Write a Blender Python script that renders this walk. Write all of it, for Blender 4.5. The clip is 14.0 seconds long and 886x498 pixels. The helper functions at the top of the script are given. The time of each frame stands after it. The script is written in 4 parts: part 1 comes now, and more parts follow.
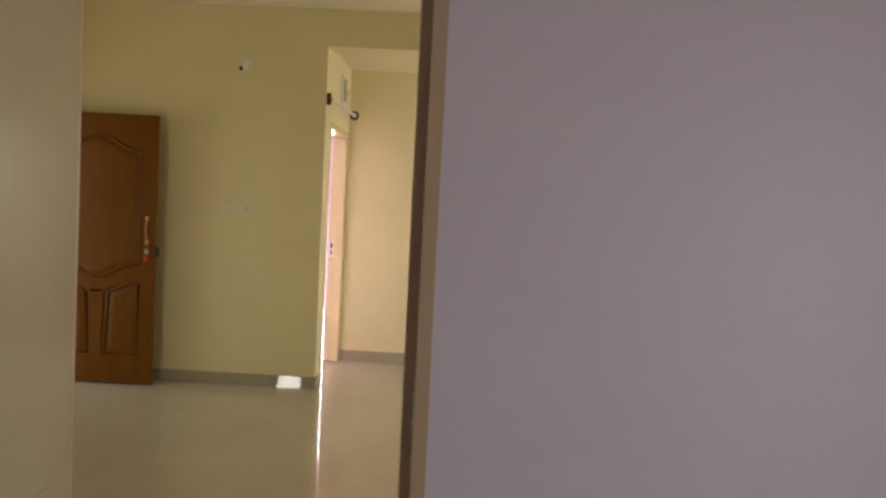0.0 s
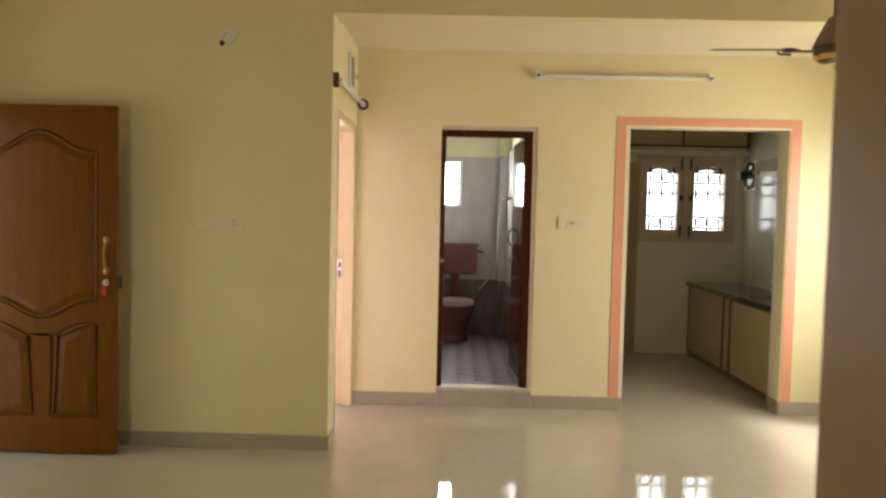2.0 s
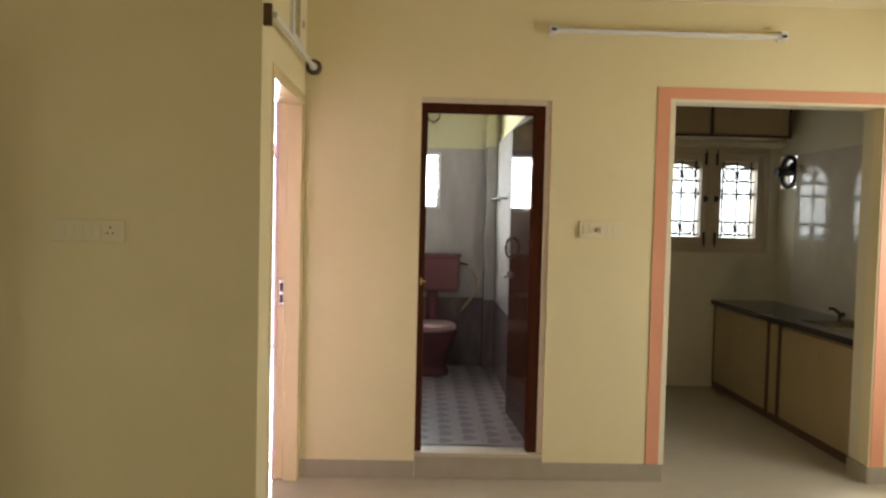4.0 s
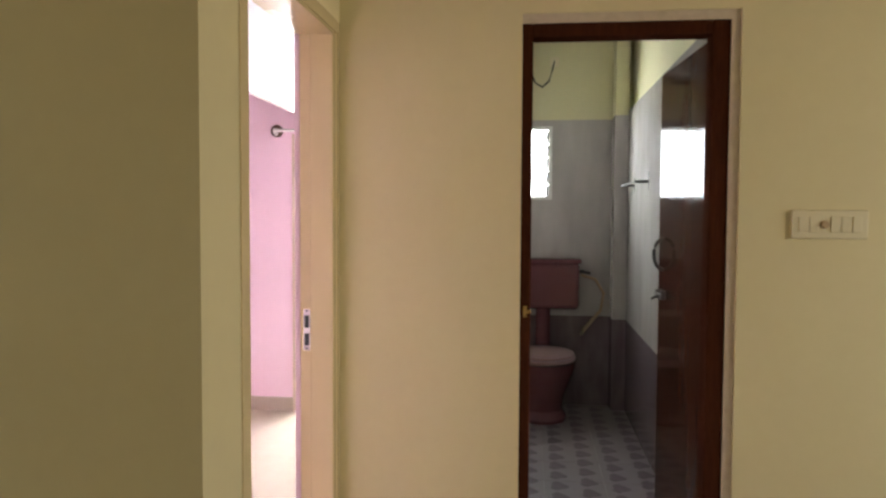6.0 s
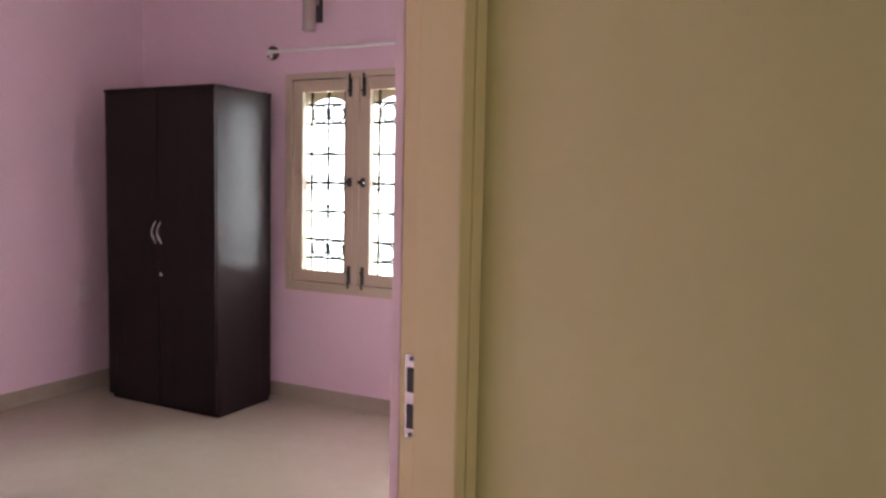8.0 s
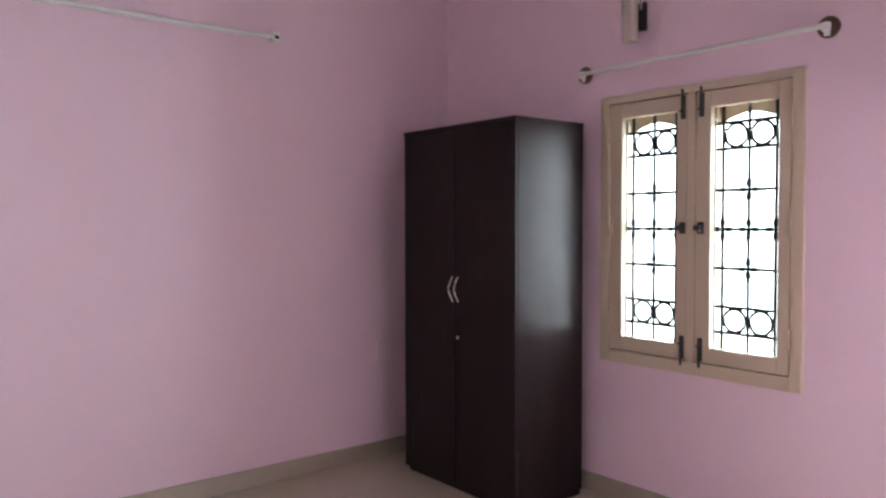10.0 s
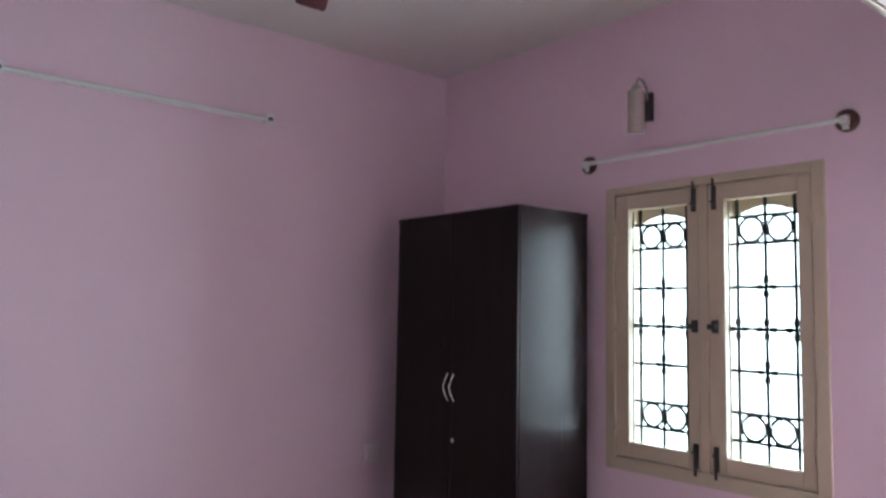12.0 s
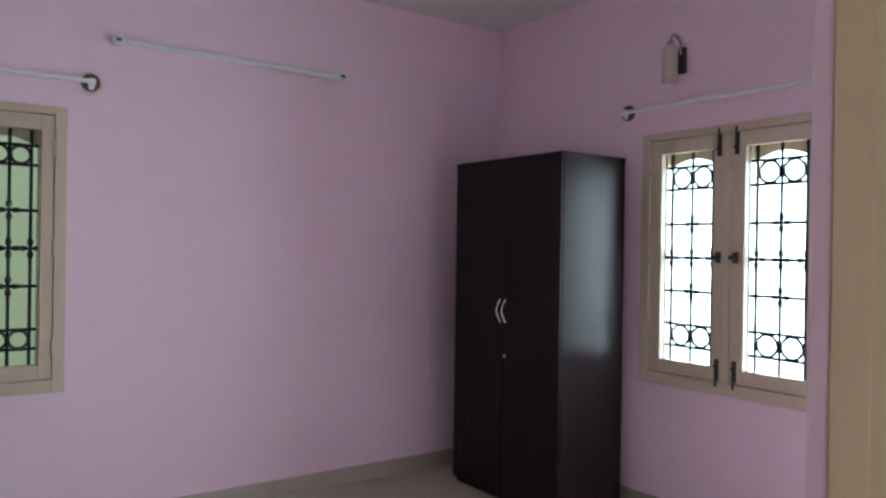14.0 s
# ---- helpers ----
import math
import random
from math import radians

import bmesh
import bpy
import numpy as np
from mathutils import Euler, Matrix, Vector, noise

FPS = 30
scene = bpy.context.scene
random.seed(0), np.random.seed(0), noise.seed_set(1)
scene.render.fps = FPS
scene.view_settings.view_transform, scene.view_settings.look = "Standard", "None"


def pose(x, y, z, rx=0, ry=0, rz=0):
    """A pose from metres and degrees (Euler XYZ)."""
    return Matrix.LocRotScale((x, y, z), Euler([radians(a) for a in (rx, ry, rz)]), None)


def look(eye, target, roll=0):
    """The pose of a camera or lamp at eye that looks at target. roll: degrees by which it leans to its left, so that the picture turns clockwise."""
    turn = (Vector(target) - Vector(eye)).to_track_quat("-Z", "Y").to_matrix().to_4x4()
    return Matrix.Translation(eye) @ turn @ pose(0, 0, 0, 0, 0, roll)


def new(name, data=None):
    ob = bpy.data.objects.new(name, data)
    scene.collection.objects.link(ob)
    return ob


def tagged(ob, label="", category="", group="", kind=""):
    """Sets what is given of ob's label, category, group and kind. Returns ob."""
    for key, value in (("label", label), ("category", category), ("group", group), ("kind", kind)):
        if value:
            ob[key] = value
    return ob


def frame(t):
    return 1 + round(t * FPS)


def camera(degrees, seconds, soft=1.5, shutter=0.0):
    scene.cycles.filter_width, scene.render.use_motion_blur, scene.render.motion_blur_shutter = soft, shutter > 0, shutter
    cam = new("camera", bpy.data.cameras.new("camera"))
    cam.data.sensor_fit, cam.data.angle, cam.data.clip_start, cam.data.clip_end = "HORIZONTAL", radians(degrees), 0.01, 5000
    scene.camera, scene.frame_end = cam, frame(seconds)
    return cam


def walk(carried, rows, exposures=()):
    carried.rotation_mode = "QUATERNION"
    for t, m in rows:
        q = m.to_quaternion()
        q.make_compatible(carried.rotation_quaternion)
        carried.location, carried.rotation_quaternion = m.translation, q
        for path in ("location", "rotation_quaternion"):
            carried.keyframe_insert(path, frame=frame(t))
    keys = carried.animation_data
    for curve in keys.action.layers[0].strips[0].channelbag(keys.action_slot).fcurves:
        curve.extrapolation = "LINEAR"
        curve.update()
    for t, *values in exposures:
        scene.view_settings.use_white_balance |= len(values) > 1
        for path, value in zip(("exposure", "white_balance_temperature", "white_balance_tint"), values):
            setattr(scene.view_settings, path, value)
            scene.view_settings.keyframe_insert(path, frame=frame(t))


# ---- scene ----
cam = camera(61.0, 14.0, soft=2.5, shutter=0.2)
PATH = [
    (0, (0.432, 0.315, 1.479), (0.371, 2.311, 1.374), 2.9),
    (0.5, (0.298, 0.559, 1.482), (0.12, 2.548, 1.38), 2.7),
    (1, (0.141, 0.867, 1.527), (0.087, 2.865, 1.439), 2.4),
    (1.5, (0.068, 1.221, 1.464), (0.034, 3.219, 1.37), 1.9),
    (2, (0.049, 1.59, 1.499), (0.018, 3.587, 1.403), 1.3),
    (2.2, (0.026, 1.727, 1.498), (0.001, 3.724, 1.4), 1.2),
    (4.3, (-0.074, 3.337, 1.491), (-0.008, 5.335, 1.411), 1.4),
    (4.5, (-0.079, 3.473, 1.483), (-0.027, 5.47, 1.405), 1.3),
    (5, (-0.059, 3.925, 1.481), (-0.075, 5.923, 1.404), 0.9),
    (5.5, (-0.056, 4.315, 1.463), (-0.173, 6.31, 1.385), 0.6),
    (6, (-0.039, 4.722, 1.476), (-0.267, 6.706, 1.381), 0.3),
    (6.5, (0.006, 5.135, 1.469), (-0.403, 7.09, 1.359), 0.3),
    (7, (-0.007, 5.489, 1.445), (-0.59, 7.398, 1.315), 1.1),
    (7.5, (-0.091, 5.835, 1.454), (-0.788, 7.704, 1.3), 1.5),
    (8, (-0.199, 6.201, 1.426), (-1.1, 7.978, 1.258), 1.2),
    (8.5, (-0.279, 6.434, 1.449), (-1.508, 8.001, 1.266), 1.0),
    (8.7, (-0.325, 6.479, 1.458), (-1.658, 7.956, 1.259), 1.0),
    (10.8, (-0.92, 7.082, 1.46), (-2.501, 8.308, 1.482), 0.8),
    (11, (-0.936, 7.08, 1.456), (-2.488, 8.338, 1.555), 0.8),
    (11.5, (-0.947, 7.051, 1.49), (-2.474, 8.307, 1.789), 0.7),
    (12, (-0.955, 7.027, 1.48), (-2.481, 8.309, 1.646), 1.0),
    (12.5, (-0.949, 7.009, 1.437), (-2.472, 8.287, 1.222), 1.1),
    (13, (-0.847, 7.024, 1.434), (-2.414, 8.251, 1.235), 0.8),
    (13.5, (-0.729, 6.878, 1.438), (-2.322, 8.083, 1.346), 0.9),
    (14, (-0.529, 6.693, 1.463), (-2.151, 7.864, 1.459), 0.9),
]
EXPOSURES = [(0.0, 0.5, 6500, 10), (1.5, 0.68, 6500, 10), (2.2, 0.62, 6500, 10), (4.5, 0.16, 6450, 9), (5.5, -0.02, 6450, 9), (6.5, -0.28, 6400, 8),
             (7.5, -0.75, 6350, 7), (8.5, -0.8, 6350, 6), (11.0, -1.05, 5600, -4), (12.5, -1.3, 5450, -7), (14.0, -1.2, 5300, -9)]
walk(cam, [(t, look(eye, target, roll)) for t, eye, target, roll in PATH], EXPOSURES)

# ---- world and lights ----
world = bpy.data.worlds.new("world")
scene.world = world
world.use_nodes = True
wn = world.node_tree.nodes
sky = wn.new("ShaderNodeTexSky")
sky.sky_type = "NISHITA"
sky.sun_disc = False
sky.sun_elevation, sky.sun_rotation = radians(60), radians(108)
wn["Background"].inputs["Strength"].default_value = 0.15
world.node_tree.links.new(sky.outputs["Color"], wn["Background"].inputs["Color"])
sun = new("sun", bpy.data.lights.new("sun", "SUN"))
sun.data.energy, sun.data.angle, sun.data.color = 3.0, radians(8), (1.0, 0.96, 0.9)
sun.matrix_world = look((6.0, -2.0, 11.0), (0, 0, 0))


def window_light(name, at, facing, width, height, watts, colour):
    """Daylight that enters through an opening."""
    lamp = new(name, bpy.data.lights.new(name, "AREA"))
    lamp.data.shape, lamp.data.size, lamp.data.size_y = "RECTANGLE", width, height
    lamp.data.energy, lamp.data.color = watts, colour
    lamp.matrix_world = look(at, Vector(at) + Vector(facing))
    return lamp


DAY = (0.93, 0.97, 1.0)
WARM = (1.0, 0.96, 0.86)
window_light("daylight_bedroom", (-2.79, 10.225, 1.42), (0, -1, 0), 0.98, 1.26, 32, DAY)
window_light("daylight_balcony", (-2.0, 11.3, 1.2), (0, -1, 0), 1.6, 2.8, 710, DAY)
window_light("daylight_kitchen", (2.56, 10.2, 1.7), (0, -1, 0), 1.1, 1.0, 2.6, DAY)
window_light("daylight_bath", (-0.24, 10.36, 1.83), (0, -1, 0), 0.76, 0.55, 30, DAY)
window_light("daylight_hall_side", (3.55, 6.15, 1.5), (-1, 0, -0.45), 1.5, 1.1, 45, WARM)
window_light("daylight_hall_front", (-1.875, 2.005, 0.96), (0, 1, 0), 0.31, 0.20, 7, WARM)
window_light("daylight_entrance", (-3.1, 5.5, 1.06), (1, 0, 0), 0.9, 2.05, 5, WARM)
window_light("daylight_start_room", (2.26, 0.0, 1.25), (-1, 0, 0), 1.2, 1.25, 17, DAY)


# ---- materials ----
def material(name, colour, rough=0.5, second=None, grain=18.0, amount=0.5, bump=0.0, bump_scale=90.0, metal=0.0,
             stretch=(1, 1, 1), coat=0.0, blotch=2.5, spec=0.5):
    """A surface with variation at two scales: broad blotches and fine grain."""
    m = bpy.data.materials.new(name)
    m.use_nodes = True
    n, l = m.node_tree.nodes, m.node_tree.links
    b = n["Principled BSDF"]
    second = second or tuple(c * 0.93 for c in colour)
    co = n.new("ShaderNodeTexCoord")
    mp = n.new("ShaderNodeMapping")
    mp.inputs["Scale"].default_value = stretch
    l.new(co.outputs["Object"], mp.inputs["Vector"])
    big, fine = n.new("ShaderNodeTexNoise"), n.new("ShaderNodeTexNoise")
    big.inputs["Scale"].default_value, big.inputs["Detail"].default_value = blotch, 3
    fine.inputs["Scale"].default_value, fine.inputs["Detail"].default_value = grain, 5
    for t in (big, fine):
        l.new(mp.outputs["Vector"], t.inputs["Vector"])
    mixf = n.new("ShaderNodeMix")
    mixf.inputs["Factor"].default_value = amount
    l.new(big.outputs["Fac"], mixf.inputs["A"])
    l.new(fine.outputs["Fac"], mixf.inputs["B"])
    ramp = n.new("ShaderNodeMapRange")
    ramp.inputs["From Min"].default_value, ramp.inputs["From Max"].default_value = 0.32, 0.68
    l.new(mixf.outputs["Result"], ramp.inputs["Value"])
    mix = n.new("ShaderNodeMix")
    mix.data_type = "RGBA"
    mix.inputs["A"].default_value, mix.inputs["B"].default_value = (*colour, 1), (*second, 1)
    l.new(ramp.outputs["Result"], mix.inputs["Factor"])
    l.new(mix.outputs["Result"], b.inputs["Base Color"])
    rr = n.new("ShaderNodeMapRange")
    rr.inputs["To Min"].default_value, rr.inputs["To Max"].default_value = rough * 0.85, min(1, rough * 1.2)
    l.new(big.outputs["Fac"], rr.inputs["Value"])
    l.new(rr.outputs["Result"], b.inputs["Roughness"])
    b.inputs["Metallic"].default_value = metal
    b.inputs["Coat Weight"].default_value = coat
    b.inputs["Coat Roughness"].default_value = 0.08
    b.inputs["Specular IOR Level"].default_value = spec
    if bump:
        bt = n.new("ShaderNodeTexNoise")
        bt.inputs["Scale"].default_value, bt.inputs["Detail"].default_value = bump_scale, 4
        l.new(mp.outputs["Vector"], bt.inputs["Vector"])
        bp = n.new("ShaderNodeBump")
        bp.inputs["Strength"].default_value, bp.inputs["Distance"].default_value = bump, 0.004
        l.new(bt.outputs["Fac"], bp.inputs["Height"])
        l.new(bp.outputs["Normal"], b.inputs["Normal"])
    return m


def glass_material():
    m = bpy.data.materials.new("window_glass")
    m.use_nodes = True
    b = m.node_tree.nodes["Principled BSDF"]
    b.inputs["Base Color"].default_value = (0.97, 0.99, 0.98, 1)
    b.inputs["Roughness"].default_value = 0.02
    b.inputs["Transmission Weight"].default_value = 1.0
    b.inputs["IOR"].default_value = 1.02
    return m


PAINT_HALL = material("cream_paint", (0.795, 0.70, 0.435), 0.45, (0.765, 0.665, 0.40), 30, 0.35, 0.12, 220)
PAINT_PINK = material("pink_paint", (0.825, 0.622, 0.71), 0.5, (0.80, 0.597, 0.69), 30, 0.35, 0.12, 220)
PAINT_LILAC = material("lilac_paint", (0.60, 0.52, 0.55), 0.5, (0.57, 0.49, 0.525), 30, 0.35, 0.12, 220)
PAINT_KITCHEN = material("kitchen_paint", (0.74, 0.68, 0.52), 0.5, (0.70, 0.64, 0.48), 30, 0.35, 0.1, 220)
PAINT_BATH = material("lime_paint", (0.74, 0.70, 0.44), 0.5, (0.70, 0.665, 0.41), 30, 0.35, 0.1, 220)
PAINT_CEILING = material("white_ceiling_paint", (0.70, 0.655, 0.62), 0.6, (0.67, 0.625, 0.59), 30, 0.35, 0.1, 200)
PAINT_HALL_CEILING = material("pale_cream_paint", (0.82, 0.73, 0.53), 0.6, (0.79, 0.70, 0.50), 30, 0.35, 0.1, 200)
PAINT_LOFT = material("loft_paint", (0.82, 0.72, 0.74), 0.55, (0.79, 0.69, 0.71), 30, 0.35, 0.1, 200)
PAINT_ORANGE = material("orange_paint", (0.76, 0.36, 0.22), 0.4, (0.72, 0.33, 0.20), 40, 0.4, 0.1, 200)
PAINT_FRAME = material("beige_enamel", (0.57, 0.475, 0.345), 0.28, (0.54, 0.445, 0.32), 40, 0.4, 0.08, 150, stretch=(1, 1, 0.2))
PAINT_CREAM_FRAME = material("cream_enamel", (0.74, 0.60, 0.35), 0.25, (0.71, 0.57, 0.325), 40, 0.4, 0.08, 150, stretch=(1, 1, 0.2))
DOOR_ENAMEL = material("cream_door_enamel", (0.45, 0.355, 0.225), 0.14, (0.43, 0.335, 0.21), 40, 0.4, 0.05, 150, stretch=(1, 1, 0.2), spec=0.4)
TILE_FLOOR = material("polished_floor_tile", (0.51, 0.45, 0.355), 0.022, (0.465, 0.41, 0.32), 9, 0.45, 0.0, blotch=1.6, spec=0.75)
TILE_SKIRT = material("skirting_tile", (0.42, 0.37, 0.29), 0.04, (0.38, 0.33, 0.255), 14, 0.5)
PAINT_BROWN_FRAME = material("brown_enamel", (0.47, 0.33, 0.20), 0.3, (0.43, 0.30, 0.18), 40, 0.4, 0.08, 150, stretch=(1, 1, 0.2))
BEAD_TAN = material("tan_wood_bead", (0.30, 0.20, 0.14), 0.4, (0.26, 0.165, 0.11), 40, 0.5, stretch=(6, 0.5, 6))
STONE = material("honed_threshold_stone", (0.55, 0.48, 0.37), 0.5, (0.5, 0.43, 0.33), 20, 0.5)
TEAK = material("polished_teak", (0.165, 0.058, 0.003), 0.3, (0.118, 0.037, 0.002), 14, 0.6, 0.08, 60, stretch=(6, 6, 0.5), spec=0.18)
WOOD_DARK = material("dark_stained_wood", (0.075, 0.024, 0.012), 0.75, (0.045, 0.015, 0.009), 20, 0.6, 0.1, 60, stretch=(6, 6, 0.6), spec=0.0)
LAMINATE = material("brown_door_laminate", (0.08, 0.033, 0.02), 0.09, (0.06, 0.024, 0.015), 25, 0.5, 0.0, stretch=(6, 6, 0.6), spec=0.035)
WARDROBE = material("wenge_laminate", (0.023, 0.0155, 0.0165), 0.25, (0.017, 0.011, 0.0115), 40, 0.6, 0.05, 120, stretch=(8, 8, 0.5), spec=0.08)
IRON = material("black_iron", (0.035, 0.037, 0.037), 0.45, (0.05, 0.047, 0.044), 60, 0.5, metal=0.3)
STEEL = material("brushed_steel", (0.62, 0.60, 0.57), 0.25, (0.55, 0.53, 0.5), 60, 0.5, metal=1.0)
GUNMETAL = material("dull_dark_steel", (0.15, 0.14, 0.13), 0.45, (0.11, 0.10, 0.095), 60, 0.5, metal=0.9)
PLASTER = material("pale_raw_plaster", (0.70, 0.60, 0.47), 0.7, (0.58, 0.48, 0.37), 35, 0.6, 0.4, 90)
BRASS = material("polished_brass", (0.80, 0.55, 0.20), 0.2, (0.7, 0.47, 0.16), 50, 0.5, metal=1.0)
AGED_BRASS = material("aged_brass", (0.42, 0.27, 0.10), 0.35, (0.33, 0.2, 0.07), 50, 0.5, metal=1.0)
PLASTIC = material("ivory_plastic", (0.79, 0.71, 0.50), 0.35, (0.76, 0.68, 0.47), 30, 0.4)
WHITE = material("white_plastic", (0.80, 0.79, 0.76), 0.3, (0.77, 0.76, 0.73), 30, 0.4)
RUBBER = material("black_plastic", (0.02, 0.02, 0.022), 0.4)
BLUE = material("blue_plastic", (0.03, 0.05, 0.22), 0.35)
RED = material("red_plastic", (0.5, 0.03, 0.02), 0.4)
RING_WOOD = material("brown_turned_wood", (0.10, 0.045, 0.018), 0.3, (0.07, 0.03, 0.012), 40, 0.5)
FAN_BROWN = material("brown_fan_enamel", (0.10, 0.022, 0.018), 0.22, (0.085, 0.018, 0.015), 30, 0.4)
FAN_TAUPE = material("taupe_fan_enamel", (0.17, 0.115, 0.075), 0.25, (0.15, 0.10, 0.065), 30, 0.4)
SANITARY = material("maroon_sanitary_ceramic", (0.20, 0.08, 0.09), 0.15, (0.18, 0.07, 0.078), 12, 0.4)
SEAT = material("pink_seat_plastic", (0.36, 0.23, 0.225), 0.3, (0.33, 0.205, 0.2), 12, 0.4)
TILE_PALE = material("pale_marbled_tile", (0.56, 0.53, 0.50), 0.18, (0.42, 0.39, 0.37), 5, 0.4, stretch=(1.4, 1.4, 0.5), blotch=4)
TILE_DADO = material("mauve_marbled_tile", (0.26, 0.205, 0.225), 0.18, (0.13, 0.09, 0.10), 5, 0.4, stretch=(1.6, 1.6, 0.45), blotch=6)
TILE_BATH = material("lavender_floor_tile", (0.30, 0.262, 0.262), 0.3, (0.26, 0.228, 0.228), 14, 0.5)
TILE_MOTIF = material("mauve_tile_motif", (0.15, 0.12, 0.125), 0.3, (0.11, 0.085, 0.09), 20, 0.5)
TILE_KITCHEN = material("cream_wall_tile", (0.70, 0.65, 0.54), 0.05, (0.58, 0.54, 0.46), 8, 0.4)
GRANITE = material("black_granite", (0.028, 0.026, 0.03), 0.1, (0.06, 0.055, 0.058), 180, 0.8)
CABINET = material("beige_laminate", (0.42, 0.32, 0.175), 0.35, (0.39, 0.295, 0.16), 30, 0.4, stretch=(6, 6, 0.5))
BEADING = material("brown_beading", (0.11, 0.05, 0.025), 0.35, (0.08, 0.035, 0.02), 30, 0.4)
PIPE = material("cream_pipe", (0.52, 0.38, 0.24), 0.4)
TUBE = material("opal_tube", (0.80, 0.80, 0.78), 0.2, (0.77, 0.77, 0.75), 20, 0.3)
FROST = material("frosted_lamp_glass", (0.80, 0.74, 0.66), 0.25, (0.72, 0.66, 0.58), 20, 0.3)
FROST.node_tree.nodes["Principled BSDF"].inputs["Transmission Weight"].default_value = 0.6
GREEN_WALL = material("green_render", (0.76, 0.80, 0.50), 0.8, (0.71, 0.75, 0.46), 12, 0.5, 0.3, 60)
EARTH = material("dry_earth", (0.26, 0.21, 0.15), 0.9, (0.2, 0.17, 0.11), 6, 0.5, 0.4, 30)
CONCRETE = material("grey_render", (0.5, 0.48, 0.44), 0.85, (0.44, 0.42, 0.38), 10, 0.5, 0.3, 60)
GLASS = glass_material()


def backdrop_glow_material():
    """Glowing stand-in for bright hazy daylight, with pale greenery low down on one side."""
    m = bpy.data.materials.new("backdrop_glow")
    m.use_nodes = True
    n, l = m.node_tree.nodes, m.node_tree.links
    b = n["Principled BSDF"]
    b.inputs["Base Color"].default_value = (0.1, 0.1, 0.1, 1)
    co, xyz = n.new("ShaderNodeTexCoord"), n.new("ShaderNodeSeparateXYZ")
    l.new(co.outputs["Object"], xyz.inputs["Vector"])
    noise = n.new("ShaderNodeTexNoise")
    noise.inputs["Scale"].default_value = 3.0
    l.new(co.outputs["Object"], noise.inputs["Vector"])
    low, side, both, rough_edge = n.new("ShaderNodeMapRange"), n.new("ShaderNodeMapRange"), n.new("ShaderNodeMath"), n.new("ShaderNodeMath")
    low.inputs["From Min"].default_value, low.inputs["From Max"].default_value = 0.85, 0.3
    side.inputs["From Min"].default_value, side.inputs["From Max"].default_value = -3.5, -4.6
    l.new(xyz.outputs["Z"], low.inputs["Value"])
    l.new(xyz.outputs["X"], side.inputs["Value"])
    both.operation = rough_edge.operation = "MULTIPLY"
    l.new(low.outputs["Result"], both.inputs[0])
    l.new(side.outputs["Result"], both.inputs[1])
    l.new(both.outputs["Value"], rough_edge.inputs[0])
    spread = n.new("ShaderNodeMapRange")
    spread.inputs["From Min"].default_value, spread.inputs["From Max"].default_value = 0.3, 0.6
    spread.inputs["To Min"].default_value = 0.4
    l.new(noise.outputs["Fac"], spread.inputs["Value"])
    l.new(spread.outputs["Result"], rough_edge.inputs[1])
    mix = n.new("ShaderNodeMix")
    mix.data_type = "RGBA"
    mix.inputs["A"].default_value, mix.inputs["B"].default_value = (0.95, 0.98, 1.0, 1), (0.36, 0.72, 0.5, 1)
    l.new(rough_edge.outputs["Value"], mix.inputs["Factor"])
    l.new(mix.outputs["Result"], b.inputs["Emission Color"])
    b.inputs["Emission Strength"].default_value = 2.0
    return m


BACKDROP_GLOW = backdrop_glow_material()


# ---- geometry helpers ----
def box(bm, x0, x1, y0, y1, z0, z1, bevel=0.0):
    r = bmesh.ops.create_cube(bm, size=1.0, matrix=Matrix.Translation(((x0 + x1) / 2, (y0 + y1) / 2, (z0 + z1) / 2))
                              @ Matrix.Diagonal((x1 - x0, y1 - y0, z1 - z0, 1)))
    if bevel:
        edges = list({e for v in r["verts"] for e in v.link_edges})
        bmesh.ops.bevel(bm, geom=edges, offset=bevel, segments=2, profile=0.5, affect="EDGES")
    return bm


def boxed(*a, bevel=0.0):
    return box(bmesh.new(), *a, bevel=bevel)


def rod(bm, a, b, r, seg=12, r2=None):
    a, b = Vector(a), Vector(b)
    m = Matrix.Translation((a + b) / 2) @ (b - a).to_track_quat("Z", "Y").to_matrix().to_4x4()
    bmesh.ops.create_cone(bm, cap_ends=True, segments=seg, radius1=r, radius2=r if r2 is None else r2, depth=(b - a).length, matrix=m)
    return bm


def ball(bm, c, r, scale=(1, 1, 1), seg=14):
    bmesh.ops.create_uvsphere(bm, u_segments=seg, v_segments=seg // 2 + 2, radius=r,
                              matrix=Matrix.Translation(c) @ Matrix.Diagonal((*scale, 1)))
    return bm


def tube(bm, pts, r, seg=8, closed=False):
    """A round bar along a line of points."""
    pts = [Vector(p) for p in pts]
    n = len(pts)
    rings = []
    up = Vector((0.123, 0.05, 1)).normalized()
    for i, p in enumerate(pts):
        a = pts[i - 1] if closed or i else p
        b = pts[(i + 1) % n] if closed or i < n - 1 else p
        d = (b - a).normalized()
        s = d.cross(up)
        if s.length < 0.2:
            s = d.cross(Vector((1, 0.1, 0)))
        s.normalize()
        w = s.cross(d)
        rings.append([bm.verts.new(p + r * (math.cos(t) * s + math.sin(t) * w)) for t in (2 * math.pi * k / seg for k in range(seg))])
    for i in range(n if closed else n - 1):
        a, b = rings[i], rings[(i + 1) % n]
        for k in range(seg):
            bm.faces.new((a[k], a[(k + 1) % seg], b[(k + 1) % seg], b[k]))
    if not closed:
        bm.faces.new(rings[0])
        bm.faces.new(rings[-1][::-1])
    bmesh.ops.recalc_face_normals(bm, faces=bm.faces)
    return bm


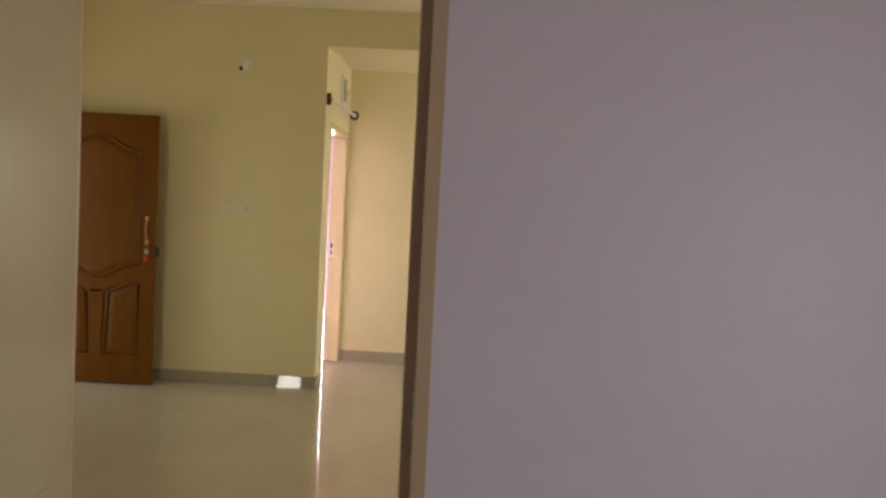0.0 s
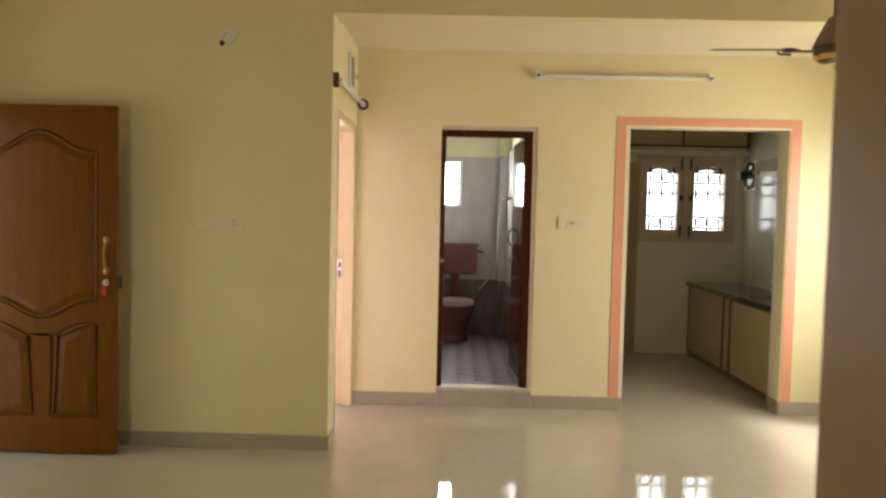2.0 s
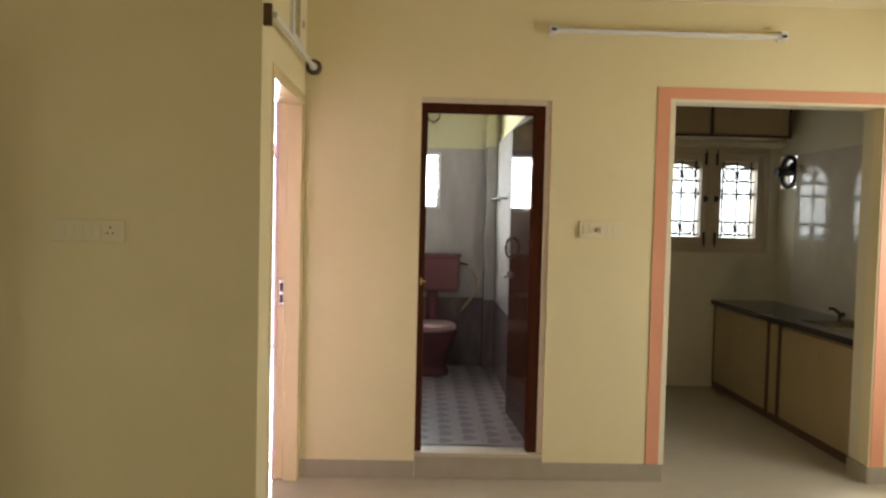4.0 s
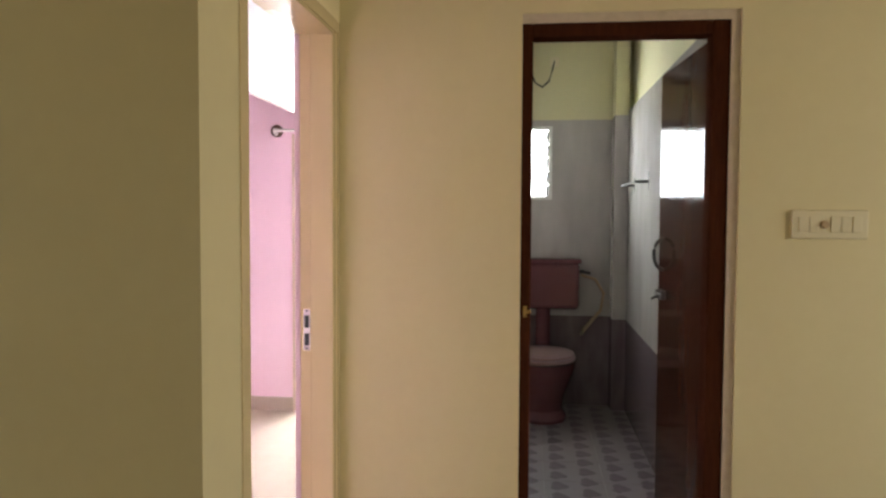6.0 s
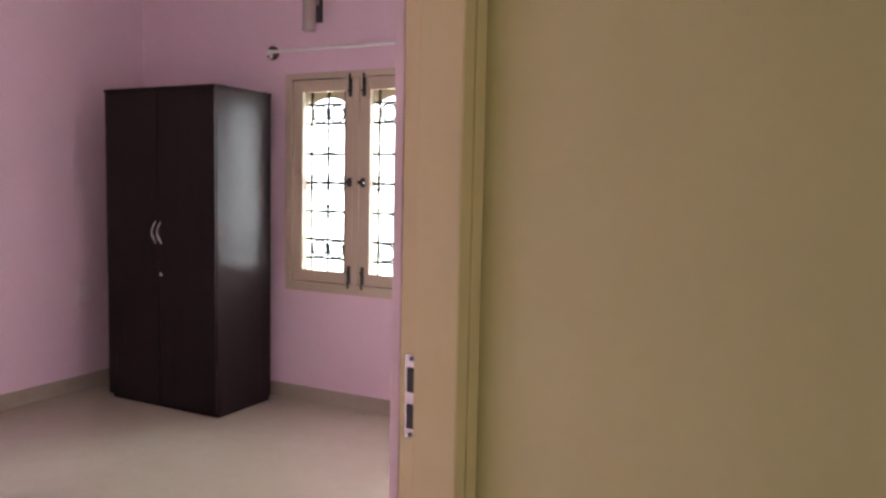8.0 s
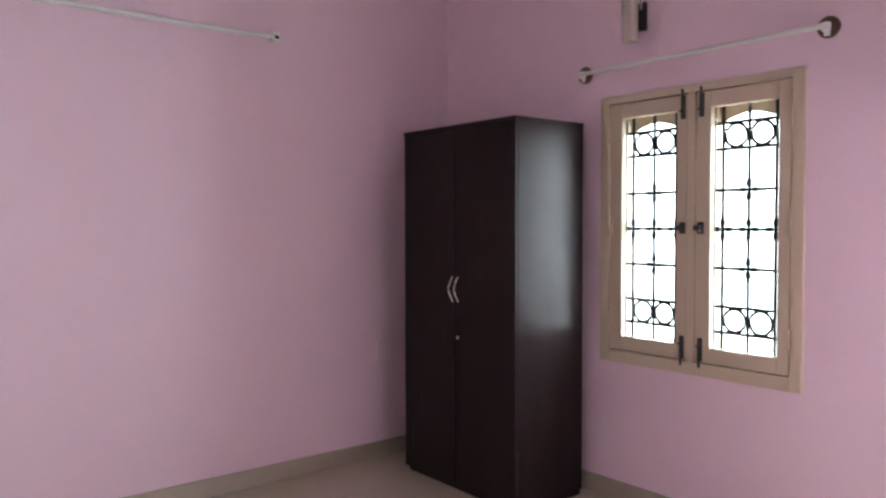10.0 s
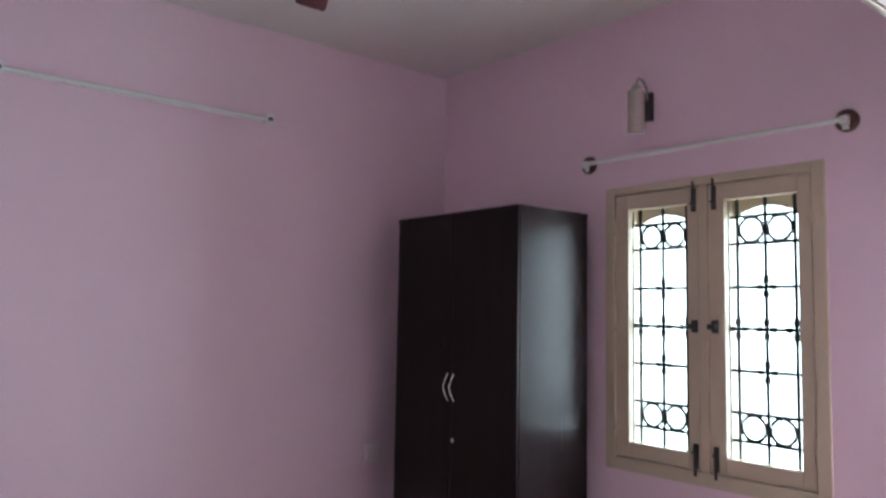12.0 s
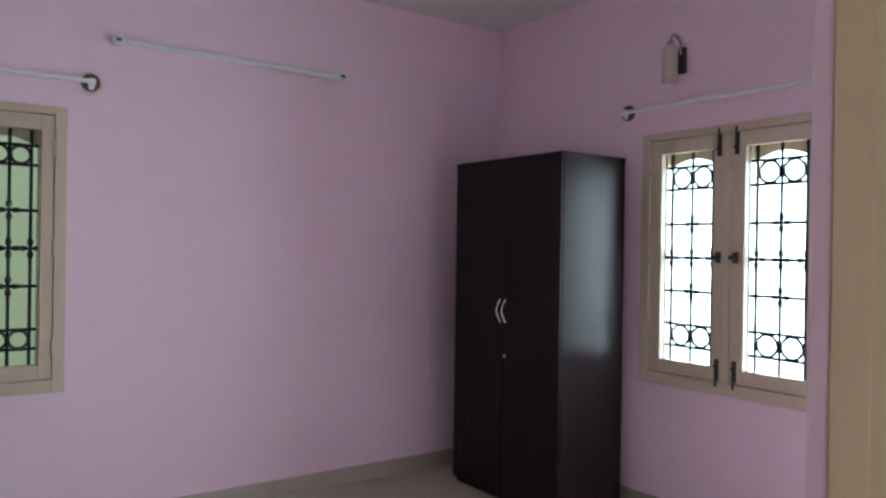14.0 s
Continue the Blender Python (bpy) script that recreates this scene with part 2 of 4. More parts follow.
def lathe(bm, profile, centre=(0, 0, 0), seg=28, sx=1.0, sy=1.0):
    """A turned shape from (radius, height) pairs."""
    c = Vector(centre)
    rings = [[bm.verts.new(c + Vector((sx * r * math.cos(t), sy * r * math.sin(t), z))) for t in (2 * math.pi * k / seg for k in range(seg))]
             for r, z in profile]
    for a, b in zip(rings, rings[1:]):
        for k in range(seg):
            bm.faces.new((a[k], a[(k + 1) % seg], b[(k + 1) % seg], b[k]))
    bm.faces.new(rings[0][::-1])
    bm.faces.new(rings[-1])
    bmesh.ops.recalc_face_normals(bm, faces=bm.faces)
    return bm


def slab(bm, pts, y0, y1):
    """A plate of outline (x, z) between two depths."""
    a = [bm.verts.new((x, y0, z)) for x, z in pts]
    b = [bm.verts.new((x, y1, z)) for x, z in pts]
    bm.faces.new(a)
    bm.faces.new(b[::-1])
    for i in range(len(pts)):
        j = (i + 1) % len(pts)
        bm.faces.new((a[i], b[i], b[j], a[j]))
    bmesh.ops.recalc_face_normals(bm, faces=bm.faces)
    return bm


def mesh_of(name, bm, mat):
    me = bpy.data.meshes.new(name)
    bm.to_mesh(me)
    bm.free()
    me.materials.append(mat)
    me.set_sharp_from_angle(angle=radians(32))
    for p in me.polygons:
        p.use_smooth = max(abs(c) for c in p.normal) < 0.9995
    return me


def part(name, bm, mat, parent, label=""):
    ob = new(name, mesh_of(name, bm, mat))
    ob.parent = parent
    return tagged(ob, label)


def whole(name, bm, mat, label, category, kind="", group=""):
    return tagged(new(name, mesh_of(name, bm, mat)), label, category, group, kind)


def thing(name, at, label, category, turn=0.0, group="", kind=""):
    ob = new(name)
    ob.empty_display_size = 0.1
    ob.matrix_basis = pose(*at, 0, 0, turn)
    return tagged(ob, label, category, group, kind)


def wall(name, axis, a0, a1, t0, t1, z0, z1, mat, label, holes=()):
    """A wall that runs along x or y from a0 to a1, between t0 and t1, with holes (a0, a1, z0, z1) right through it."""
    bm = bmesh.new()
    us = sorted({a0, a1, *[h[0] for h in holes], *[h[1] for h in holes]})
    zs = sorted({z0, z1, *[max(z0, h[2]) for h in holes], *[h[3] for h in holes]})
    verts = {}

    def vert(i, t, k):
        if (i, t, k) not in verts:
            verts[i, t, k] = bm.verts.new((us[i], t, zs[k]) if axis == "x" else (t, us[i], zs[k]))
        return verts[i, t, k]

    def solid(i, k):
        if not (0 <= i < len(us) - 1 and 0 <= k < len(zs) - 1):
            return False
        u, z = (us[i] + us[i + 1]) / 2, (zs[k] + zs[k + 1]) / 2
        return not any(h[0] < u < h[1] and h[2] < z < h[3] for h in holes)

    for i in range(len(us) - 1):
        for k in range(len(zs) - 1):
            if not solid(i, k):
                continue
            for t in (t0, t1):
                bm.faces.new((vert(i, t, k), vert(i + 1, t, k), vert(i + 1, t, k + 1), vert(i, t, k + 1)))
            for (p, q), (di, dk) in ((((i, k), (i, k + 1)), (-1, 0)), (((i + 1, k), (i + 1, k + 1)), (1, 0)),
                                     (((i, k), (i + 1, k)), (0, -1)), (((i, k + 1), (i + 1, k + 1)), (0, 1))):
                if not solid(i + di, k + dk):
                    bm.faces.new((vert(p[0], t0, p[1]), vert(q[0], t0, q[1]), vert(q[0], t1, q[1]), vert(p[0], t1, p[1])))
    bmesh.ops.recalc_face_normals(bm, faces=bm.faces)
    return whole(name, bm, mat, label, "wall", "structure")


def strip(name, x0, x1, y0, y1, z0, z1, mat, label, category="baseboard"):
    return whole(name, boxed(x0, x1, y0, y1, z0, z1, bevel=0.002), mat, label, category, "structure")


# ---- structure ----
WIN1 = (-3.33, -2.25, 0.73, 2.115)
WIN2 = (6.415, 7.355, 0.725, 2.12)
KWIN = (2.02, 3.11, 1.235, 2.185)
BWIN = (-0.60, 0.115, 1.575, 2.09)
L_HALL = "cream yellow painted plaster wall of the hall"
L_PINK = "lilac pink painted plaster wall of the bedroom"
L_LILAC = "greyish lilac painted plaster wall beside the doorway"
whole("floor", boxed(-4.9, 3.6, -3.0, 10.4, -0.12, 0.0), TILE_FLOOR, "polished cream vitrified tile floor", "floor", "structure")
START_DOOR = (-0.575, 0.370, 0.0, 2.12)
wall("wall_start_north", "x", -0.9, 2.3, 1.95, 2.015, 0, 2.99, PAINT_LILAC, L_LILAC, [START_DOOR])
wall("wall_hall_south", "x", -3.02, 3.4, 2.015, 2.112, 0, 2.99, PAINT_HALL, L_HALL, [START_DOOR, (-2.03, -1.72, 0.86, 1.06)])
wall("wall_start_west", "y", -3.0, 2.01, -1.02, -0.9, 0, 2.99, PAINT_LILAC, L_LILAC)
wall("wall_start_east", "y", -3.0, 2.01, 2.3, 2.42, 0, 2.99, PAINT_LILAC, L_LILAC, [(-0.65, 0.65, 0.6, 1.9)])
wall("wall_start_south", "x", -1.02, 2.42, -3.12, -3.0, 0, 2.99, PAINT_LILAC, L_LILAC)
wall("wall_hall_west", "y", 2.075, 6.22, -3.02, -2.9, 0, 2.99, PAINT_HALL, L_HALL, [(5.04, 5.98, 0, 2.12)])
wall("wall_hall_east", "y", 2.075, 7.48, 3.28, 3.4, 0, 2.99, PAINT_HALL, L_HALL, [(5.4, 6.9, 0.85, 2.1)])
wall("wall_hall_north", "x", -3.02, -0.79, 6.22, 6.28, 0, 2.99, PAINT_HALL, L_HALL)
BED_DOOR = (6.437, 7.38, 0.0, 2.15)
wall("wall_hall_passage", "y", 6.22, 7.38, -0.79, -0.72, 0, 2.99, PAINT_HALL, L_HALL, [BED_DOOR])
wall("wall_hall_back", "x", -0.79, 3.28, 7.38, 7.48, 0, 2.99, PAINT_HALL, L_HALL, [(-0.070, 0.665, 0.13, 2.17), (1.363, 2.575, 0, 2.19)])
wall("wall_bedroom_south", "x", -4.62, -0.79, 6.28, 6.34, 0, 2.985, PAINT_PINK, L_PINK)
wall("wall_bedroom_east", "y", 6.34, 10.11, -0.86, -0.79, 0, 2.985, PAINT_PINK, L_PINK, [BED_DOOR])
wall("wall_bedroom_north", "x", -4.82, -0.78, 10.11, 10.31, 0, 2.985, PAINT_PINK, L_PINK, [WIN1, (-1.775, -0.92, 0.0, 2.05)])
wall("wall_bedroom_west", "y", 6.28, 10.11, -4.82, -4.62, 0, 2.985, PAINT_PINK, L_PINK, [WIN2])
wall("wall_bath_west", "y", 7.58, 10.1, -0.78, -0.68, 0, 2.8, TILE_PALE, "pale marbled tile bathroom wall")
wall("wall_bath_south", "x", -0.78, 0.70, 7.48, 7.58, 0, 2.8, TILE_PALE, "pale marbled tile bathroom wall", [(-0.070, 0.665, 0.0, 2.17)])
wall("wall_bath_north", "x", -0.78, 0.70, 10.1, 10.31, 0, 2.8, PAINT_BATH, "lime yellow painted bathroom wall", [BWIN])
wall("wall_bath_east", "y", 7.58, 10.1, 0.66, 0.90, 0, 2.8, PAINT_BATH, "lime yellow painted bathroom wall")
wall("wall_kitchen_south", "x", 0.70, 3.28, 7.48, 7.58, 0, 2.8, PAINT_KITCHEN, "cream painted kitchen wall", [(1.363, 2.575, 0, 2.19)])
wall("wall_kitchen_west", "y", 7.58, 9.92, 0.90, 1.1, 0, 2.8, PAINT_KITCHEN, "cream painted kitchen wall")
wall("wall_kitchen_north", "x", 0.70, 3.29, 9.92, 10.12, 0, 2.8, PAINT_KITCHEN, "cream painted kitchen wall", [KWIN])
wall("wall_kitchen_east", "y", 7.48, 9.92, 3.2, 3.29, 0, 2.8, PAINT_KITCHEN, "cream painted kitchen wall", [(9.57, 9.89, 1.81, 2.13)])
whole("ceiling_start", boxed(-1.02, 2.42, -3.12, 2.01, 2.99, 3.12), PAINT_CEILING, "white painted ceiling", "ceiling", "structure")
whole("ceiling_hall", boxed(-3.02, 3.4, 2.01, 6.22, 2.99, 3.12), PAINT_HALL_CEILING, "cream painted ceiling of the hall", "ceiling", "structure")
whole("beam_hall", boxed(-0.72, 3.28, 6.22, 6.45, 2.70, 2.99), PAINT_HALL, "cream painted beam over the passage", "beam", "structure")
whole("ceiling_passage", boxed(-0.72, 3.28, 6.45, 7.38, 2.735, 3.12), PAINT_HALL_CEILING, "cream painted lower ceiling of the passage", "ceiling", "structure")
whole("ceiling_bedroom", boxed(-4.82, -0.78, 6.28, 10.31, 2.985, 3.12), PAINT_CEILING, "white painted bedroom ceiling", "ceiling", "structure")
whole("ceiling_bath", boxed(-0.78, 0.90, 7.48, 10.31, 2.8, 2.92), PAINT_CEILING, "white painted bathroom ceiling", "ceiling", "structure")
whole("ceiling_kitchen", boxed(0.90, 3.4, 7.48, 10.12, 2.8, 2.92), PAINT_CEILING, "white painted kitchen ceiling", "ceiling", "structure")
whole("ground", boxed(-400, 400, -400, 400, -0.6, -0.3), EARTH, "dry bare earth around the building", "ground", "structure")
# added self-lit sheet; its emission replaces the bright sky behind the windows
whole("backdrop", boxed(-30, 30, 12.3, 12.5, -0.3, 6.0), BACKDROP_GLOW, "glowing sheet standing in for bright hazy daylight beyond the building", "backdrop", "structure")

# storage loft over the bedroom door
loft = thing("loft_slab", (-0.86, 6.34, 2.11), "pale pink concrete storage loft on the bedroom wall", "loft", kind="structure")
part("slab", boxed(-0.655, 0, 0, 3.77, 0, 0.09, bevel=0.004), PAINT_LOFT, loft)
part("edge_bead", boxed(-0.67, -0.655, 0, 3.77, -0.006, 0.095, bevel=0.003), BEAD_TAN, loft, "tan brown wooden edge bead")

# skirtings
SK = "grey beige tile skirting along the wall"
strip("baseboard_hall_north", -2.9, -0.71, 6.21, 6.22, 0, 0.09, TILE_SKIRT, SK)
strip("baseboard_hall_corner", -0.72, -0.71, 6.22, 6.43, 0, 0.09, TILE_SKIRT, SK)
strip("baseboard_passage_back", -0.72, -0.072, 7.37, 7.38, 0, 0.10, TILE_SKIRT, SK)
strip("baseboard_passage_middle", 0.667, 1.36, 7.37, 7.38, 0, 0.10, TILE_SKIRT, SK)
strip("baseboard_passage_side", 2.577, 3.27, 7.37, 7.38, 0, 0.10, TILE_SKIRT, SK)
strip("baseboard_kitchen_jamb", 2.565, 2.575, 7.37, 7.58, 0, 0.10, TILE_SKIRT, SK)
strip("baseboard_hall_east", 3.27, 3.28, 2.075, 7.38, 0, 0.10, TILE_SKIRT, SK)
strip("baseboard_bedroom_north", -4.61, -1.775, 10.10, 10.11, 0, 0.1, TILE_SKIRT, SK)
strip("baseboard_bedroom_west", -4.62, -4.61, 6.34, 10.11, 0, 0.1, TILE_SKIRT, SK)
strip("baseboard_bedroom_east", -0.87, -0.86, 7.39, 10.10, 0, 0.1, TILE_SKIRT, SK)

# orange band round the kitchen opening
trim = thing("trim_kitchen", (1.363, 7.38, 0), "orange painted band round the kitchen opening", "trim", kind="structure")
part("side_band", boxed(-0.098, -0.026, -0.006, 0, 0.10, 2.262), PAINT_ORANGE, trim)
part("side_band", boxed(1.222, 1.300, -0.006, 0, 0.10, 2.262), PAINT_ORANGE, trim)
part("top_band", boxed(-0.026, 1.222, -0.006, 0, 2.196, 2.262), PAINT_ORANGE, trim)
part("inner_band", boxed(-0.026, 0.004, -0.008, 0.0, 0.10, 2.196), PAINT_HALL_CEILING, trim, "cream inner edge band")
part("inner_band", boxed(0.004, 1.222, -0.008, 0.0, 2.180, 2.196), PAINT_HALL_CEILING, trim, "cream inner edge band")


def strike_plate(parent, at, turn):
    """A two-slot steel strike plate on a jamb, facing -y before it is turned."""
    p = part("strike_plate", boxed(-0.013, 0.013, -0.003, 0.0, -0.075, 0.075, bevel=0.001), STEEL, parent, "steel strike plate with two slots")
    p.matrix_basis = pose(*at, 0, 0, turn)
    for z in (-0.035, 0.03):
        part("slot", boxed(-0.008, 0.008, -0.0045, -0.003, z - 0.022, z + 0.022), RUBBER, p)
    for z in (-0.068, 0.068):
        part("screw", rod(bmesh.new(), (0, -0.003, z), (0, -0.005, z), 0.004, 8), IRON, p)
    return p


# door frames
f1 = thing("door_1", (-0.575, 1.95, 0), "brown enamelled door frame with an open cream door", "door", kind="structure")
part("jamb", box(boxed(0.910, 0.945, -0.006, 0.168, 0, 2.12, bevel=0.003), 0.880, 0.910, 0.05, 0.165, 0, 2.065, bevel=0.004), PAINT_BROWN_FRAME, f1)
part("jamb", box(boxed(0, 0.035, -0.006, 0.168, 0, 2.12, bevel=0.003), 0.035, 0.065, 0.05, 0.165, 0, 2.065, bevel=0.004), PAINT_BROWN_FRAME, f1)
part("head", box(boxed(0.035, 0.910, -0.006, 0.168, 2.085, 2.12, bevel=0.003), 0.065, 0.880, 0.05, 0.165, 2.05, 2.085, bevel=0.004), PAINT_BROWN_FRAME, f1)
strike_plate(f1, (0.909, 0.025, 1.0), -90)
leaf = part("leaf", boxed(0.113, 0.148, -0.80, -0.005, 0.01, 2.07, bevel=0.003), DOOR_ENAMEL, f1, "glossy cream panelled door leaf")
for ya, yb in ((-0.70, -0.43), (-0.36, -0.09)):
    for za, zb in ((0.2, 0.85), (1.0, 1.92)):
        q = boxed(0.146, 0.1505, ya, yb, za, zb, bevel=0.0025)
        part("panel", q, DOOR_ENAMEL, leaf)
for z in (0.3, 1.05, 1.8):
    part("hinge", box(boxed(0.03, 0.118, -0.010, -0.006, z - 0.05, z + 0.05), 0.070, 0.084, -0.022, -0.008, z - 0.05, z + 0.05, bevel=0.004), STEEL, f1, "steel butt hinge")

f2 = thing("door_2", (-0.72, 6.406, 0), "cream enamelled door frame of the bedroom", "door", kind="structure")
part("jamb", box(boxed(-0.150, 0.004, 0.031, 0.079, 0, 2.15, bevel=0.003), -0.10, 0.002, 0.079, 0.091, 0, 2.10, bevel=0.003), PAINT_CREAM_FRAME, f2)
part("jamb", box(boxed(-0.150, 0.0, 0.930, 0.972, 0, 2.15, bevel=0.003), -0.085, -0.002, 0.888, 0.930, 0, 2.10, bevel=0.004), PAINT_CREAM_FRAME, f2)
part("head", box(boxed(-0.150, 0.004, 0.079, 0.930, 2.105, 2.15, bevel=0.003), -0.10, 0.002, 0.091, 0.888, 2.092, 2.105, bevel=0.003), PAINT_CREAM_FRAME, f2)
part("painted_edge", boxed(-0.1535, -0.134, 0.9275, 0.9735, 0, 2.153, bevel=0.003), PAINT_PINK, f2, "pink painted edge towards the bedroom")
strike_plate(f2, (-0.110, 0.930, 1.055), 0)

f5 = thing("door_5", (-1.775, 10.11, 0), "open balcony doorway with beige enamelled frame", "door", kind="structure")
part("jamb", boxed(0, 0.05, -0.012, 0.11, 0, 2.05, bevel=0.003), PAINT_FRAME, f5)
part("jamb", boxed(0.805, 0.855, -0.012, 0.11, 0, 2.05, bevel=0.003), PAINT_FRAME, f5)
part("head", boxed(0.05, 0.805, -0.012, 0.11, 2.0, 2.05, bevel=0.003), PAINT_FRAME, f5)
whole("balcony_slab", boxed(-2.1, -0.6, 10.31, 11.1, -0.14, -0.02), CONCRETE, "grey rendered balcony slab", "balcony", "structure")
rl = thing("balcony_railing", (-2.1, 11.05, -0.02), "painted metal railing along the balcony edge", "railing")
for z in (0.12, 0.5, 1.18):
    part("rail", rod(bmesh.new(), (0, 0, z), (1.5, 0, z), 0.016, 10), PAINT_FRAME, rl)
for x in (0.0, 1.5):
    part("post", rod(bmesh.new(), (x, 0, 0), (x, 0, 1.2), 0.02, 10), PAINT_FRAME, rl)
f6 = thing("door_6", (1.28, 9.92, 0), "closed tan wooden door on the kitchen wall", "door", kind="structure")
part("frame", box(boxed(0, 0.06, -0.02, 0, 0, 2.1, bevel=0.003), 0.70, 0.78, -0.02, 0, 0, 2.1, bevel=0.003), CABINET, f6)
part("leaf", boxed(0.06, 0.70, -0.012, 0, 0.01, 2.1, bevel=0.002), CABINET, f6)

f3 = thing("door_3", (-0.085, 7.38, 0), "dark brown wooden bathroom door frame with an open door", "door", kind="structure")
part("jamb", boxed(0.011, 0.052, 0.016, 0.11, 0.15, 2.138, bevel=0.006), WOOD_DARK, f3)
part("jamb", boxed(0.658, 0.718, 0.016, 0.11, 0.15, 2.138, bevel=0.006), WOOD_DARK, f3)
part("head", boxed(0.052, 0.658, 0.018, 0.11, 2.092, 2.138, bevel=0.004), WOOD_DARK, f3)
part("plaster_reveal", box(boxed(0.718, 0.751, 0.010, 0.11, 0.15, 2.171), 0.014, 0.718, 0.010, 0.11, 2.138, 2.171), PLASTER, f3, "uneven pale plaster round the frame")
part("threshold", boxed(0.0155, 0.7495, -0.010, 0.115, 0.125, 0.150, bevel=0.004), STONE, f3, "pale stone threshold")
part("riser", boxed(0.0155, 0.7495, -0.008, -0.002, 0.002, 0.125, bevel=0.002), TILE_SKIRT, f3, "grey beige tile riser below the threshold")
part("latch", box(boxed(0.026, 0.040, 0.004, 0.016, 1.11, 1.15, bevel=0.002), 0.030, 0.056, 0.002, 0.008, 1.124, 1.136), BRASS, f3, "small brass catch")


def bath_leaf():
    lf = part("leaf", boxed(-0.032, 0, 0, 0.75, 0.165, 2.10, bevel=0.002), LAMINATE, f3, "glossy dark brown laminate door leaf")
    lf.matrix_basis = pose(0.716, 0.112, 0, 0, 0, 3.8)
    arc = [(-0.032 - 0.045 * math.sin(math.pi * k / 12), 0.66, 1.30 + 0.070 * math.cos(math.pi * k / 12)) for k in range(13)]
    part("handle", tube(bmesh.new(), arc, 0.008), IRON, lf, "black iron bow handle")
    b = rod(bmesh.new(), (-0.05, 0.60, 1.12), (-0.05, 0.74, 1.12), 0.007)
    for y in (0.62, 0.70):
        box(b, -0.056, -0.032, y - 0.012, y + 0.012, 1.10, 1.14, bevel=0.002)
    rod(b, (-0.05, 0.66, 1.12), (-0.085, 0.66, 1.10), 0.006)
    part("bolt", b, GUNMETAL, lf, "steel sliding bolt")


bath_leaf()


# ---- windows ----
def sash(parent, x0, x1, z0, z1, flip):
    s, e = 0.076, 0.056
    b = boxed(x0, x0 + s, -0.006, 0.032, z0, z1, bevel=0.003)
    box(b, x1 - e, x1, -0.006, 0.032, z0, z1, bevel=0.003)
    box(b, x0 + s, x1 - e, -0.005, 0.031, z0, z0 + 0.072, bevel=0.003)
    box(b, x0 + s, x1 - e, -0.005, 0.031, z1 - 0.075, z1, bevel=0.003)
    sh = part("sash", b, PAINT_FRAME, parent)
    g = part("glass_pane", boxed(x0 + s - 0.004, x1 - e + 0.004, 0.012, 0.016, z0 + 0.068, z1 - 0.071), GLASS, sh, "clear glass pane")
    g.visible_shadow = False
    mx = x1 - 0.02 if flip else x0 + 0.03
    for z, up in ((z0 + 0.06, -1), (z1 - 0.06, 1)):
        bolt = boxed(mx - 0.012, mx + 0.012, -0.013, -0.006, z - 0.055, z + 0.055, bevel=0.002)
        rod(bolt, (mx, -0.018, z - 0.03), (mx, -0.018, z + 0.085 * up + 0.0), 0.006, 8)
        rod(bolt, (mx, -0.02, z - 0.02 * up), (mx, -0.04, z - 0.02 * up), 0.005, 8)
        part("tower_bolt", bolt, IRON, sh, "black tower bolt")
    zm = (z0 + z1) / 2
    h = boxed(mx - 0.016, mx + 0.016, -0.014, -0.006, zm - 0.028, zm + 0.028, bevel=0.003)
    rod(h, (mx, -0.012, zm), (mx, -0.035, zm), 0.009, 10)
    box(h, mx - 0.02, mx + 0.02, -0.045, -0.032, zm - 0.012, zm + 0.012, bevel=0.003)
    part("catch", h, IRON, sh, "black window catch")
    hx = x0 if flip else x1
    for z in (z0 + 0.16, zm, z1 - 0.16):
        part("hinge", rod(boxed(hx - 0.018, hx + 0.018, -0.009, -0.006, z - 0.04, z + 0.04), (hx, -0.01, z - 0.04), (hx, -0.01, z + 0.04), 0.006, 8), PAINT_FRAME, sh)
    return (x0 + s, x1 - e, z0 + 0.072, z1 - 0.075)


def grille(parent, x0, x1, z0, z1, depth):
    """Wrought iron: three uprights, cross bars with collars, and a row of two rings at the top and the bottom."""
    h = z1 - z0
    tall = h > 0.9
    ring_r = (x1 - x0) * 0.165
    xs = (x0 + 0.035, (x0 + x1) / 2, x1 - 0.035)
    top, bot = z1 - (0.075 if tall else 0.06), z0 + 0.085 if tall else z0 + 0.03
    rows = [top, top - 2.25 * ring_r, bot + 2.25 * ring_r, bot]
    inner = [z0 + h * k for k in ((0.34, 0.5, 0.66) if tall else (0.58,))]
    b = bmesh.new()
    for x in xs:
        rod(b, (x, depth, z0), (x, depth, z1 + 0.02), 0.0080, 8)
    for z in rows + inner:
        rod(b, (x0 - 0.01, depth, z), (x1 + 0.01, depth, z), 0.0080, 8)
    gr = part("grille", b, IRON, parent, "black wrought iron grille")
    for zc in ((rows[0] + rows[1]) / 2, (rows[2] + rows[3]) / 2):
        for xa, xb in zip(xs, xs[1:]):
            c = (xa + xb) / 2
            pts = [(c + ring_r * math.cos(t), depth, zc + ring_r * math.sin(t)) for t in (2 * math.pi * k / 28 for k in range(28))]
            part("ring", tube(bmesh.new(), pts, 0.0080, 6, True), IRON, gr)
    for i, z in enumerate(inner):
        for x in (xs if i == len(inner) // 2 else xs[1:2]):
            c = bmesh.new()
            for d in (-1, 1):
                ball(c, (x, depth, z + d * 0.030), 0.0145, (1, 1, 1.7), 10)
                ball(c, (x + d * 0.030, depth, z), 0.0135, (1.6, 1, 1), 10)
            ball(c, (x, depth, z), 0.009, (1, 1, 1), 8)
            part("collar", c, IRON, gr)


